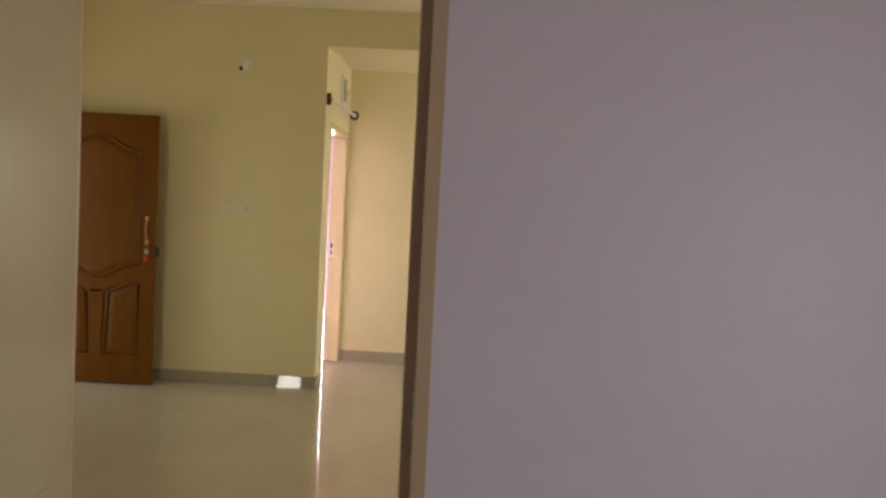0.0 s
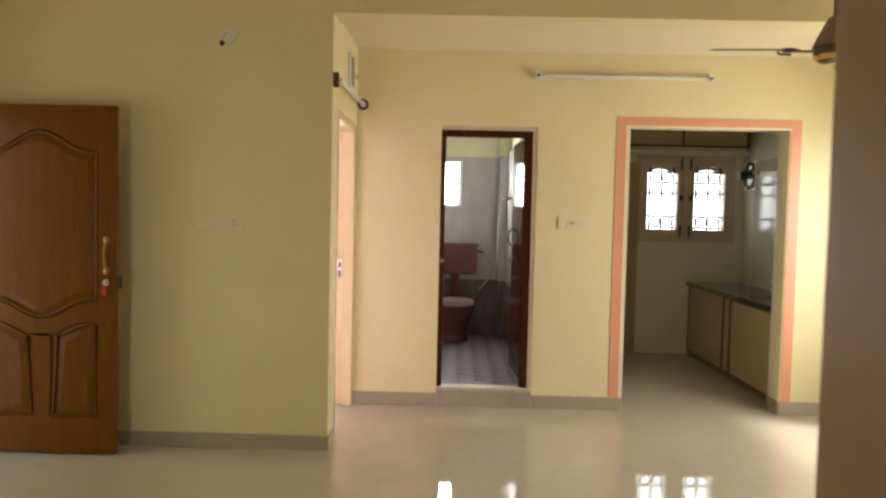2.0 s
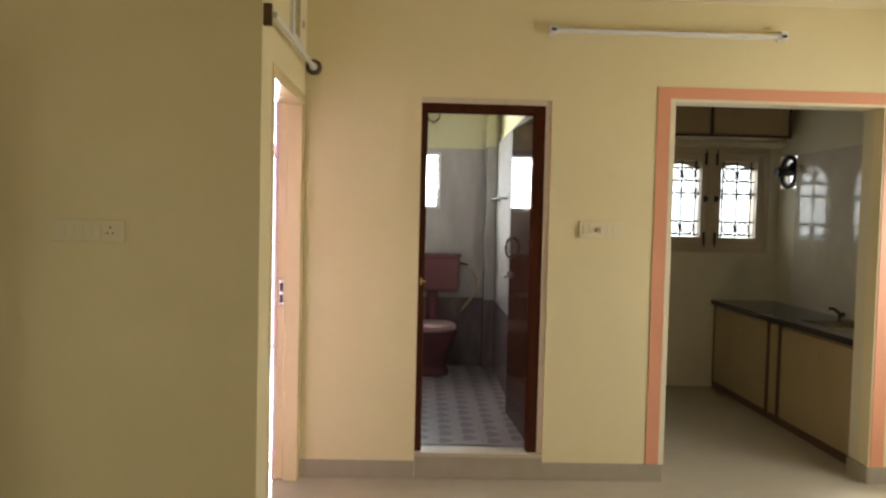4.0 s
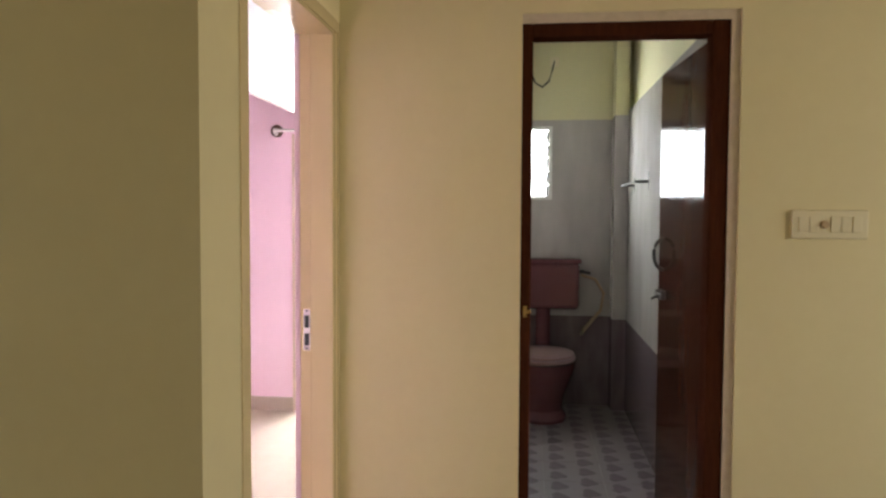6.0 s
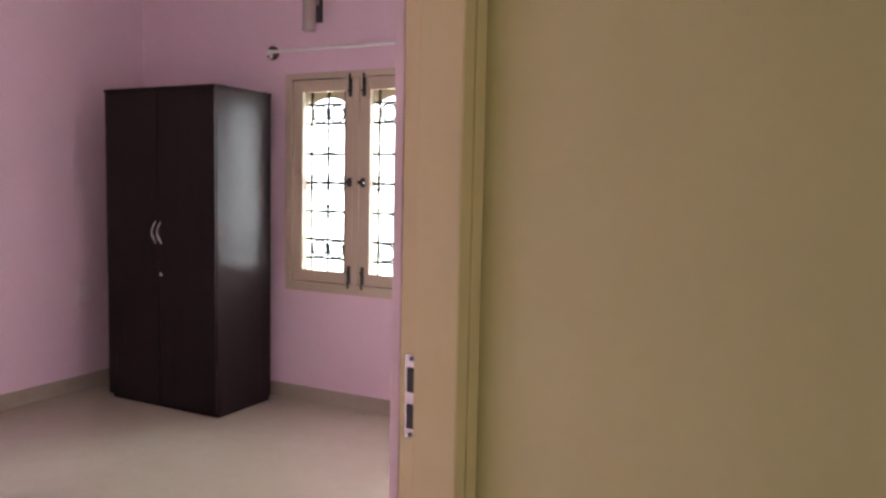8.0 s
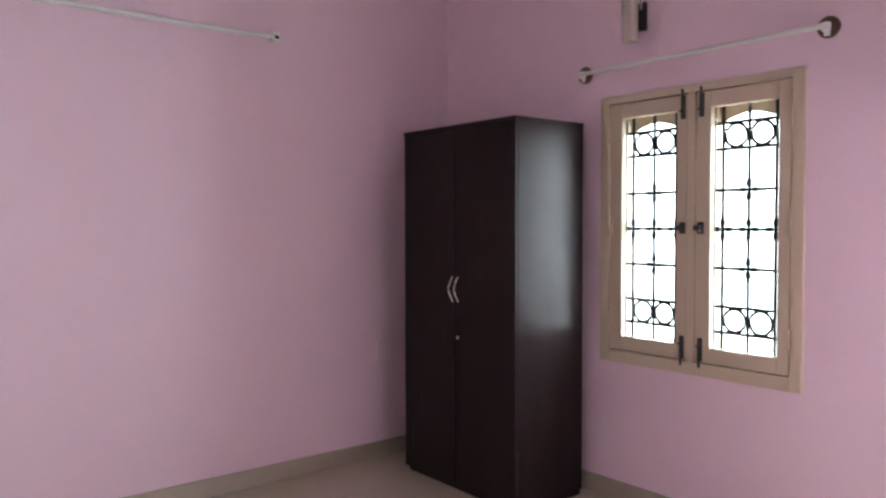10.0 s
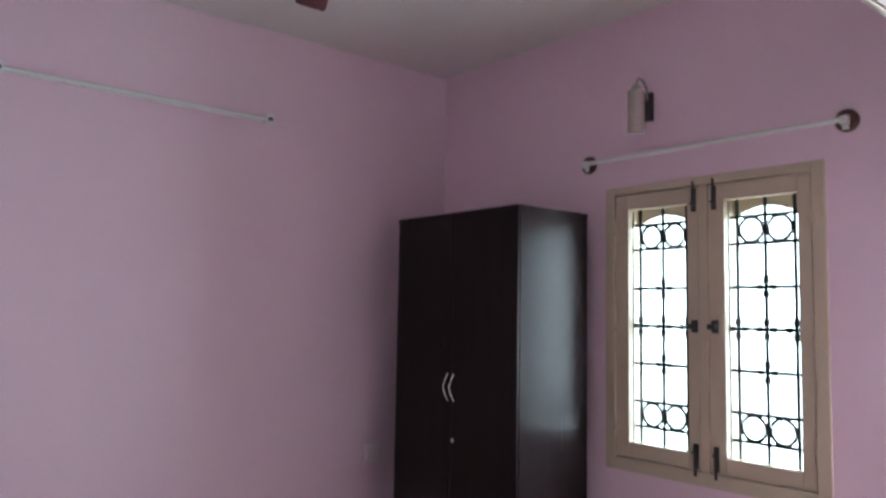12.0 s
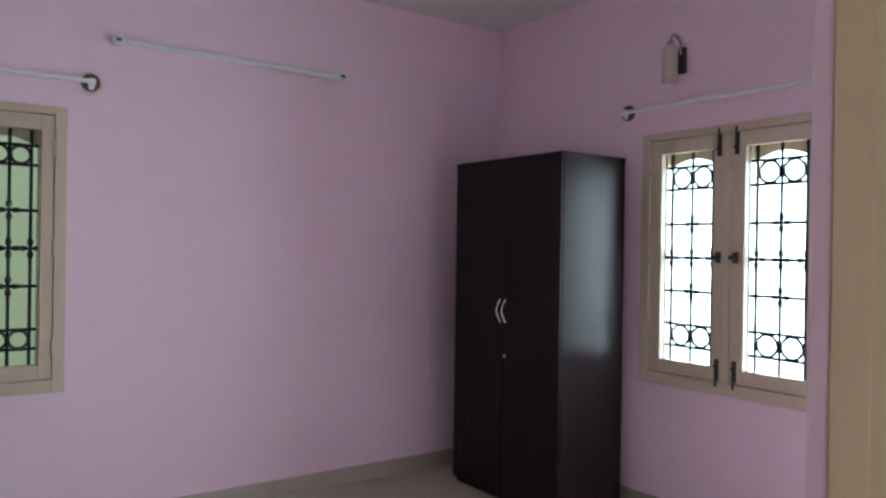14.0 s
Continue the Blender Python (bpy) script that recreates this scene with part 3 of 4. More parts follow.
def arch_plate(x0, x1, z0, z1, y0, y1, rise):
    """The spandrels above an arched light."""
    n = 12
    bm = bmesh.new()
    mid, half = (x0 + x1) / 2, (x1 - x0) / 2
    lower = []
    for k in range(n + 1):
        u = -1 + 2 * k / n
        lower.append((mid + half * u, z1 - rise * (abs(u) ** 1.7)))
    return slab(bm, [(x0, z1 + 0.07), (x1, z1 + 0.07)] + lower[::-1], y0, y1)


def casement(name, at, turn, w, h, label):
    win = thing(name, at, label, "window", turn, kind="structure")
    c = 0.055
    f = boxed(0, c, -0.012, 0.07, 0, h, bevel=0.003)
    box(f, w - c, w, -0.012, 0.07, 0, h, bevel=0.003)
    box(f, c, w - c, -0.012, 0.07, 0, c + 0.008, bevel=0.003)
    box(f, c, w - c, -0.012, 0.07, h - 0.04, h, bevel=0.003)
    m0, m1 = w / 2 - 0.022, w / 2 + 0.022
    box(f, m0, m1, -0.010, 0.07, c + 0.008, h - 0.04, bevel=0.003)
    for xa, xb in ((c - 0.002, c + 0.022), (m0 - 0.022, m0 + 0.002), (m1 - 0.002, m1 + 0.022), (w - c - 0.022, w - c + 0.002)):
        box(f, xa, xb, 0.034, 0.069, c, h - 0.04)
    for xa, xb in ((c + 0.022, m0 - 0.022), (m1 + 0.022, w - c - 0.022)):
        box(f, xa, xb, 0.034, 0.069, c, c + 0.032)
        box(f, xa, xb, 0.034, 0.069, h - 0.066, h - 0.038)
    part("window_frame", f, PAINT_FRAME, win)
    for x0, x1, flip in ((c + 0.003, m0 - 0.003, True), (m1 + 0.003, w - c - 0.003, False)):
        p = sash(win, x0, x1, c + 0.012, h - 0.044, flip)
        part("arch_plate", arch_plate(x0 + 0.01, x1 - 0.01, p[2], p[3] - 0.03, 0.071, 0.085, 0.085), PAINT_FRAME, win)
        lin = boxed(x0 - 0.01, p[0] + 0.004, 0.0335, 0.10, c, h - 0.04)
        box(lin, p[1] - 0.004, x1 + 0.01, 0.0335, 0.10, c, h - 0.04)
        part("lining", lin, PAINT_FRAME, win)
        grille(win, p[0], p[1], p[2] - 0.01, p[3], 0.047)
    return win


WL = "closed beige wooden casement window with black iron grille"
casement("window_1", (WIN1[0], 10.11, WIN1[2]), 0, WIN1[1] - WIN1[0], WIN1[3] - WIN1[2], WL)
casement("window_2", (-4.62, WIN2[0], WIN2[2]), 90, WIN2[1] - WIN2[0], WIN2[3] - WIN2[2], WL)
casement("window_3", (KWIN[0], 9.92, KWIN[2]), 0, KWIN[1] - KWIN[0], KWIN[3] - KWIN[2], WL)


def louvre_window():
    w, h = BWIN[1] - BWIN[0], BWIN[3] - BWIN[2]
    win = thing("window_4", (BWIN[0], 10.1, BWIN[2]), "small white bathroom window with glass louvres", "window", kind="structure")
    f = boxed(0, 0.025, -0.006, 0.08, 0, h, bevel=0.002)
    box(f, w - 0.025, w, -0.006, 0.08, 0, h, bevel=0.002)
    box(f, 0.025, w - 0.025, -0.006, 0.08, 0, 0.025, bevel=0.002)
    box(f, 0.025, w - 0.025, -0.006, 0.08, h - 0.025, h, bevel=0.002)
    part("window_frame", f, WHITE, win)
    for k in range(5):
        z = 0.065 + k * 0.094
        b = boxed(0.02, w - 0.02, -0.05, 0.05, -0.002, 0.002)
        bmesh.ops.rotate(b, verts=b.verts, cent=(0, 0, 0), matrix=Matrix.Rotation(radians(-52), 3, "X"))
        bmesh.ops.translate(b, verts=b.verts, vec=(0, 0.045, z))
        g = part("louvre", b, GLASS, win, "glass louvre blade")
        g.visible_shadow = False
        for x in (0.025, w - 0.043):
            c = boxed(x, x + 0.018, -0.045, 0.045, -0.007, 0.007, bevel=0.002)
            bmesh.ops.rotate(c, verts=c.verts, cent=(0, 0, 0), matrix=Matrix.Rotation(radians(-52), 3, "X"))
            bmesh.ops.translate(c, verts=c.verts, vec=(0, 0.045, z))
            part("louvre_clip", c, GUNMETAL, win, "grey metal louvre clip")


louvre_window()


# ---- hall ----
def arch_line(x0, x1, z_side, z_mid, n=16):
    """A shouldered curve from side to side that rises or dips in the middle."""
    out = []
    for k in range(n + 1):
        u = k / n
        w = 0.5 - 0.5 * math.cos(2 * math.pi * min(1, max(0, (u - 0.08) / 0.84)))
        out.append((x0 + (x1 - x0) * u, z_side + (z_mid - z_side) * w))
    return out


def teak_door():
    d = thing("main_door", (-2.84, 6.0, 0.012), "open polished teak door with carved panels", "door")
    w, h = 0.885, 2.07
    part("leaf", boxed(0, w, 0.012, 0.042, 0, h, bevel=0.003), TEAK, d)
    upper = arch_line(0.11, w - 0.11, 1.80, 1.915) + arch_line(w - 0.11, 0.11, 0.92, 0.815)
    part("stile", boxed(0.0, 0.105, 0.0, 0.012, 0.0, h, bevel=0.002), TEAK, d)
    part("stile", boxed(w - 0.105, w, 0.0, 0.012, 0.0, h, bevel=0.002), TEAK, d)
    top = [(0.105, h), (w - 0.105, h)] + arch_line(w - 0.105, 0.105, 1.815, 1.93)
    part("top_rail", slab(bmesh.new(), top, 0.0, 0.012), TEAK, d)
    mid = arch_line(0.105, w - 0.105, 0.905, 0.80) + arch_line(w - 0.105, 0.105, 0.80, 0.70)
    part("middle_rail", slab(bmesh.new(), mid, 0.0, 0.012), TEAK, d)
    part("bottom_rail", boxed(0.105, w - 0.105, 0.0, 0.012, 0.0, 0.215, bevel=0.002), TEAK, d)
    part("muntin", boxed(w / 2 - 0.05, w / 2 + 0.05, 0.0, 0.0115, 0.215, 0.72, bevel=0.002), TEAK, d)

    def inset(pts, d):
        """The outline moved inwards by d."""
        n = len(pts)
        turn = sum(pts[i - 1][0] * pts[i][1] - pts[i][0] * pts[i - 1][1] for i in range(n))
        side = 1 if turn > 0 else -1
        out = []
        for i in range(n):
            p, a, b = Vector(pts[i]), Vector(pts[i - 1]), Vector(pts[(i + 1) % n])
            e, f = (p - a).normalized(), (b - p).normalized()
            n1, n2 = Vector((-e.y, e.x)) * side, Vector((-f.y, f.x)) * side
            m = (n1 + n2) / max(0.5, 1 + n1.dot(n2))
            out.append((p.x + m.x * d, p.y + m.y * d))
        return out

    def panel(pts):
        outer, inner = inset(pts, 0.018), inset(pts, 0.055)
        bm = bmesh.new()
        rings = [[bm.verts.new((x, y, z)) for x, z in line] for line, y in ((outer, 0.013), (outer, 0.011), (inner, 0.002))]
        n = len(pts)
        for a, b in zip(rings, rings[1:]):
            for i in range(n):
                bm.faces.new((a[i], a[(i + 1) % n], b[(i + 1) % n], b[i]))
        bm.faces.new(rings[-1])
        bmesh.ops.recalc_face_normals(bm, faces=bm.faces)
        pn = part("panel", bm, TEAK, d, "raised carved teak panel")
        part("moulding", tube(bmesh.new(), [(x, 0.004, z) for x, z in inset(pts, 0.004)], 0.008, 8, True), TEAK, pn)

    panel(upper)
    low = arch_line(0.105, w - 0.105, 0.79, 0.69)
    left = [(0.115, 0.225)] + [(x, z - 0.012) for x, z in low if 0.11 < x < w / 2 - 0.06] + [(w / 2 - 0.06, 0.225)]
    left[1] = (0.115, 0.775)
    panel(left)
    panel([(w - x, z) for x, z in left][::-1])
    pull = [(w - 0.055, -0.002 - 0.03 * math.sin(math.pi * k / 10), 1.10 + 0.18 * k / 10) for k in range(11)]
    hb = tube(bmesh.new(), pull, 0.008)
    ball(hb, (w - 0.055, -0.002, 1.10), 0.018, (1, 0.5, 1.4))
    ball(hb, (w - 0.055, -0.002, 1.28), 0.018, (1, 0.5, 1.4))
    part("pull_handle", hb, AGED_BRASS, d, "brass pull handle")
    lk = rod(bmesh.new(), (w - 0.055, 0.0, 1.03), (w - 0.055, -0.012, 1.03), 0.02, 16)
    rod(lk, (w - 0.055, -0.012, 1.03), (w - 0.055, -0.03, 1.03), 0.006, 8)
    part("lock_cylinder", lk, STEEL, d, "round steel lock with a key")
    part("key_tag", boxed(w - 0.068, w - 0.044, -0.03, -0.024, 0.955, 1.005, bevel=0.003), RED, d, "red key tag")
    part("rim_latch", box(boxed(w, w + 0.022, 0.008, 0.032, 0.99, 1.07, bevel=0.002), w + 0.02, w + 0.028, 0.012, 0.028, 1.0, 1.055), IRON, d, "dark metal rim latch")
    for z in (0.25, 1.03, 1.85):
        part("hinge", rod(bmesh.new(), (-0.006, 0.036, z - 0.05), (-0.006, 0.036, z + 0.05), 0.008, 10), BRASS, d)
    return d


teak_door()
ef = thing("door_4", (-2.9, 5.04, 0), "polished teak frame of the entrance", "door", kind="structure")
part("jamb", boxed(-0.122, 0.004, 0.0, 0.05, 0, 2.12, bevel=0.003), TEAK, ef)
part("jamb", boxed(-0.122, 0.004, 0.89, 0.94, 0, 2.12, bevel=0.003), TEAK, ef)
part("head", boxed(-0.122, 0.004, 0.05, 0.89, 2.07, 2.12, bevel=0.003), TEAK, ef)


def switchboard(at, w, h, keys, socket, turn=0.0, mat=PLASTIC, regulator=False, label="white modular switch plate with a row of switches"):
    s = thing("switchboard", at, label, "switch", turn)
    part("plate", boxed(0, w, -0.012, 0, 0, h, bevel=0.004), mat, s)
    step = (w - 0.04) / (keys + (2 if socket else 0))
    for k in range(keys):
        x = 0.02 + step * k
        if regulator and k == 2:
            part("regulator", rod(bmesh.new(), (x + step / 2, -0.011, h / 2), (x + step / 2, -0.024, h / 2), 0.014, 18, 0.012), PIPE, s, "tan fan regulator knob")
            continue
        part("rocker", boxed(x + 0.002, x + step - 0.002, -0.016, -0.011, h * 0.22, h * 0.78, bevel=0.002), mat, s)
    if socket:
        x = 0.02 + step * (keys + 1)
        so = part("socket", boxed(x - step * 0.9, x + step * 0.9, -0.015, -0.011, h * 0.14, h * 0.86, bevel=0.002), mat, s)
        for dx, dz, r in ((0, 0.016, 0.0042), (-0.011, -0.008, 0.0034), (0.011, -0.008, 0.0034)):
            part("pin_hole", rod(bmesh.new(), (x + dx, -0.0165, h / 2 + dz), (x + dx, -0.012, h / 2 + dz), r, 10), RUBBER, so)
    return s


switchboard((-1.545, 6.22, 1.36), 0.285, 0.092, 5, True)
switchboard((0.836, 7.38, 1.397), 0.245, 0.096, 6, False, regulator=True)
switchboard((-4.62, 9.53, 0.60), 0.10, 0.115, 2, False, 90, PAINT_LOFT, False, "small pale switch plate beside the wardrobe")


def tube_light(at, length, turn, label):
    t = thing("tube_light", at, label, "lamp", turn)
    part("batten", boxed(0.03, length - 0.03, -0.028, 0, -0.012, 0.013, bevel=0.004), WHITE, t)
    part("tube", rod(bmesh.new(), (0.045, -0.045, -0.004), (length - 0.045, -0.045, -0.004), 0.012, 16), TUBE, t, "unlit white glass tube")
    for x, m in ((0.0, BLUE), (length - 0.045, RUBBER)):
        e = part("end_cap", boxed(x, x + 0.045, -0.062, 0, -0.024, 0.024, bevel=0.005), WHITE, t)
        part("lamp_holder", rod(bmesh.new(), (x + 0.008, -0.045, -0.004), (x + 0.036, -0.045, -0.004), 0.0195, 14), m, e)
    return t


tube_light((0.63, 7.38, 2.555), 1.34, 0, "unlit white tube light batten on the cream wall")
tube_light((-4.62, 7.552, 2.488), 1.313, 90, "unlit white tube light batten on the pink wall")

hook = thing("lamp_holder", (-1.36, 6.22, 2.545), "small white angled bulb holder on the hall wall", "lamp")
part("base", rod(bmesh.new(), (0, 0, 0), (0, -0.02, 0), 0.045, 20), WHITE, hook)
part("holder", rod(rod(bmesh.new(), (0, -0.02, 0), (0, -0.05, -0.01), 0.022, 14), (0, -0.045, -0.005), (-0.015, -0.075, -0.05), 0.019, 14), PLASTIC, hook)
part("contact_rim", rod(bmesh.new(), (-0.015, -0.075, -0.05), (-0.020, -0.085, -0.065), 0.0145, 14), RUBBER, hook)


def finial(parent, at, direction, r=0.043):
    """A turned wooden disc with a white rod socket in front of it."""
    a = Vector(at)
    n = Vector(direction)
    p = part("rosette", rod(rod(bmesh.new(), a, a + n * 0.012, r, 24), a + n * 0.012, a + n * 0.020, r, 24, r * 0.82), RING_WOOD, parent, "brown turned wooden rosette")
    part("rod_socket", rod(bmesh.new(), a + n * 0.018, a + n * 0.05, 0.021, 16), WHITE, p)
    return p


# curtain rod across the bedroom doorway
cr = thing("curtain_rod", (-0.72, 6.22, 2.30), "white curtain rod with brown wooden ends above the doorway", "curtain rod", group="curtain rods")
b = part("bracket", boxed(0.0, 0.035, 0.012, 0.034, -0.045, 0.045, bevel=0.003), RING_WOOD, cr, "brown wooden bracket")
part("rod", rod(bmesh.new(), (0.045, 0.022, 0.0), (0.045, 1.125, 0.01), 0.0125, 14), WHITE, cr)
finial(cr, (0.045, 1.16, 0.012), (0, -1, 0))
cr2 = thing("curtain_rod", (3.28, 4.95, 2.25), "white curtain rod with brown wooden end above the hall window", "curtain rod", group="curtain rods")
part("rod", rod(bmesh.new(), (-0.045, 0.0, 0.0), (-0.045, 2.38, 0.0), 0.0125, 14), WHITE, cr2)
finial(cr2, (-0.045, 2.42, 0.0), (0, -1, 0))
part("bracket", boxed(-0.06, 0, 0.0, 0.022, -0.04, 0.04, bevel=0.003), RING_WOOD, cr2, "brown wooden bracket")

mb = thing("distribution_box", (-0.72, 6.86, 2.35), "grey white electrical distribution box above the doorway", "electrical box")
part("case", boxed(0, 0.02, 0, 0.34, 0, 0.25, bevel=0.006), WHITE, mb)
part("cover", boxed(0.02, 0.028, 0.12, 0.32, 0.02, 0.23, bevel=0.004), PLASTIC, mb, "hinged cover")
part("breaker", boxed(0.02, 0.032, 0.02, 0.11, 0.03, 0.22, bevel=0.003), STEEL, mb, "grey breaker block")
part("knob", rod(bmesh.new(), (0.028, 0.21, 0.12), (0.036, 0.21, 0.12), 0.02, 14), STEEL, mb)


def ceiling_fan(at, drop, turn, mat, blade_mat, label, ring, bell=False):
    """A three-bladed ceiling fan; at is the middle of the blades' plane. bell: a tall cover and flatter blades."""
    pitch = -0.16 if bell else 0.2
    f = thing("ceiling_fan", at, label, "fan", turn, group="ceiling fans")
    part("canopy", lathe(bmesh.new(), [(0.02, drop - 0.09), (0.055, drop - 0.055), (0.075, drop - 0.01), (0.075, drop)]), mat, f)
    part("downrod", rod(bmesh.new(), (0, 0, 0.09), (0, 0, max(0.12, drop - 0.05)), 0.013, 12), mat, f)
    cover = [(0.112, 0.012), (0.095, 0.05), (0.062, 0.115), (0.036, 0.165), (0.02, 0.175)] if bell else [(0.075, 0.03), (0.05, 0.085), (0.035, 0.13), (0.024, 0.14)]
    part("shank_cover", lathe(bmesh.new(), cover), mat, f)
    part("motor", lathe(bmesh.new(), [(0.03, -0.072), (0.07, -0.064), (0.094, -0.046), (0.103, -0.02), (0.103, 0.01), (0.09, 0.03), (0.05, 0.04)]), mat, f)
    part("trim_ring", lathe(bmesh.new(), [(0.086, -0.055), (0.098, -0.046), (0.104, -0.038), (0.103, -0.031), (0.088, -0.04)]), ring, f, "brass trim ring")
    for k in range(3):
        t = Matrix.Rotation(radians(120 * k), 4, "Z")
        o = [(0.19, -0.05), (0.21, -0.062), (0.6, -0.072), (0.625, -0.062), (0.63, 0.05), (0.61, 0.062), (0.22, 0.062), (0.19, 0.045)]
        b = bmesh.new()
        lo = [b.verts.new((x, y, -0.003 + y * pitch)) for x, y in o]
        hi = [b.verts.new((x, y, 0.002 + y * pitch)) for x, y in o]
        b.faces.new(lo[::-1])
        b.faces.new(hi)
        for i in range(len(o)):
            j = (i + 1) % len(o)
            b.faces.new((lo[i], lo[j], hi[j], hi[i]))
        bmesh.ops.transform(b, matrix=t, verts=b.verts)
        bl = part("blade", b, blade_mat, f)
        a = box(bmesh.new(), 0.09, 0.26, -0.014, 0.014, -0.012, -0.004, bevel=0.002)
        tube(a, [(0.21, -0.035, -0.017), (0.255, -0.033, -0.017), (0.28, -0.018, -0.013), (0.285, 0.012, -0.006), (0.26, 0.032, -0.002), (0.21, 0.034, -0.002)], 0.006, 6)
        bmesh.ops.transform(a, matrix=t, verts=a.verts)
        part("blade_iron", a, mat, bl)
        c = tube(bmesh.new(), [(0.205, -0.037, -0.02), (0.26, -0.035, -0.02), (0.287, -0.018, -0.016), (0.292, 0.012, -0.009), (0.265, 0.034, -0.004), (0.205, 0.036, -0.003)], 0.0035, 6)
        bmesh.ops.transform(c, matrix=t, verts=c.verts)
        part("brass_edge", c, ring, bl, "brass edge of the blade bracket")
    return f


ceiling_fan((2.01, 5.6, 2.395), 0.595, 176, FAN_TAUPE, FAN_TAUPE, "taupe brown three-bladed ceiling fan hanging in the hall", BRASS, True)
ceiling_fan((-3.25, 8.38, 2.815), 0.17, 36, FAN_BROWN, FAN_BROWN, "glossy maroon brown ceiling fan with brass ring", BRASS)


# ---- bathroom ----
whole("floor_bath", boxed(-0.68, 0.66, 7.58, 10.1, 0.0, 0.122), TILE_PALE, "lavender patterned bathroom floor", "floor", "structure")
whole("trim_bath_back", boxed(-0.68, 0.620, 10.085, 10.1, 0.122, 0.757), TILE_DADO, "dark mauve marbled tile dado", "tile", "structure")
wall("trim_bath_back_upper", "x", -0.68, 0.620, 10.088, 10.1, 0.757, 2.132, TILE_PALE, "pale grey marbled bathroom wall tiles", [BWIN])
whole("trim_bath_side", boxed(0.620, 0.66, 7.58, 10.1, 0.122, 0.75), TILE_DADO, "dark mauve marbled tile dado", "tile", "structure")
whole("trim_bath_side_upper", boxed(0.623, 0.66, 7.58, 10.1, 0.75, 2.18), TILE_PALE, "pale grey marbled bathroom wall tiles", "tile", "structure")
col = thing("column_bath", (0.527, 9.93, 0.122), "boxed corner pipe shaft in the bathroom", "column", kind="structure")
part("shaft", boxed(0, 0.092, 0, 0.155, 0.635, 2.02), TILE_PALE, col)
part("shaft_base", boxed(-0.003, 0.092, -0.003, 0.155, 0, 0.635), TILE_DADO, col)
part("shaft_top", boxed(0.003, 0.092, 0.003, 0.155, 2.02, 2.678), PAINT_BATH, col)


def toilet():
    t = thing("toilet", (0.06, 10.085, 0.122), "maroon ceramic toilet with cistern and closed pink seat", "toilet")
    part("cistern", boxed(-0.235, 0.245, -0.19, -0.012, 0.70, 1.02, bevel=0.03), SANITARY, t)
    part("cistern_lid", boxed(-0.245, 0.255, -0.2, -0.006, 1.015, 1.045, bevel=0.01), SANITARY, t)
    part("flush_lever", rod(rod(bmesh.new(), (0.245, -0.10, 0.955), (0.275, -0.10, 0.955), 0.012), (0.272, -0.10, 0.955), (0.32, -0.11, 0.945), 0.009), RUBBER, t, "black flush lever")
    part("flush_pipe", rod(bmesh.new(), (0, -0.1, 0.38), (0, -0.1, 0.72), 0.05, 16), SANITARY, t)
    bowl = lathe(bmesh.new(), [(0.15, 0.0), (0.155, 0.03), (0.13, 0.08), (0.14, 0.17), (0.18, 0.27), (0.208, 0.35), (0.212, 0.395)], (0, -0.40, 0), 28, 1.0, 1.22)
    part("bowl", bowl, SANITARY, t)
    part("seat", lathe(bmesh.new(), [(0.19, 0.397), (0.208, 0.402), (0.21, 0.418), (0.2, 0.424)], (0, -0.40, 0), 28, 1.0, 1.22), SEAT, t, "pink plastic seat")
    part("lid", lathe(bmesh.new(), [(0.2, 0.426), (0.207, 0.432), (0.2, 0.444), (0.15, 0.45)], (0, -0.395, 0), 28, 1.0, 1.22), SEAT, t, "closed pink plastic lid")
    return t


toilet()
hose = thing("inlet_pipe", (0.06, 10.085, 0.122), "cream flexible inlet pipe on the bathroom wall", "pipe")
part("hose", tube(bmesh.new(), [(0.26, -0.06, 0.93), (0.36, -0.05, 0.90), (0.42, -0.04, 0.80), (0.40, -0.03, 0.68), (0.32, -0.03, 0.58), (0.27, -0.03, 0.52)], 0.012), PIPE, hose)
part("valve", rod(rod(bmesh.new(), (0.27, 0.0, 0.52), (0.27, -0.06, 0.52), 0.016), (0.27, -0.05, 0.52), (0.27, -0.05, 0.57), 0.010), STEEL, hose, "small chrome valve")
rail = thing("towel_rail", (0.628, 9.07, 1.64), "steel towel rail on the bathroom wall", "towel rail")
part("bar", rod(bmesh.new(), (-0.075, -0.03, 0.02), (-0.075, 0.62, 0.02), 0.008, 12), GUNMETAL, rail)
for y in (0.0, 0.58):
    part("bracket", rod(box(bmesh.new(), -0.008, 0, y - 0.018, y + 0.018, -0.03, 0.075, bevel=0.003), (-0.075, y, 0.02), (0, y, 0.02), 0.009, 12), GUNMETAL, rail)
gy = thing("water_heater", (-0.16, 10.1, 2.3), "white wall mounted water heater with a loose cable", "water heater")
part("tank", boxed(-0.15, 0.12, -0.26, -0.01, 0.1, 0.46, bevel=0.03), WHITE, gy)
part("dial", rod(bmesh.new(), (0.05, -0.262, 0.25), (0.05, -0.275, 0.25), 0.035, 18), GUNMETAL, gy, "round steel dial")
part("mounting_plate", boxed(-0.1, 0.08, -0.012, 0, 0.08, 0.44), GUNMETAL, gy)
part("cable", tube(bmesh.new(), [(0.12, -0.03, 0.16), (0.15, -0.03, 0.09), (0.2, -0.03, 0.06), (0.245, -0.03, 0.1), (0.27, -0.03, 0.19), (0.28, -0.015, 0.24)], 0.006), RUBBER, gy, "black cable")
part("outlet", boxed(0.25, 0.315, -0.02, 0, 0.2, 0.27, bevel=0.005), PLASTIC, gy, "ivory wall outlet")

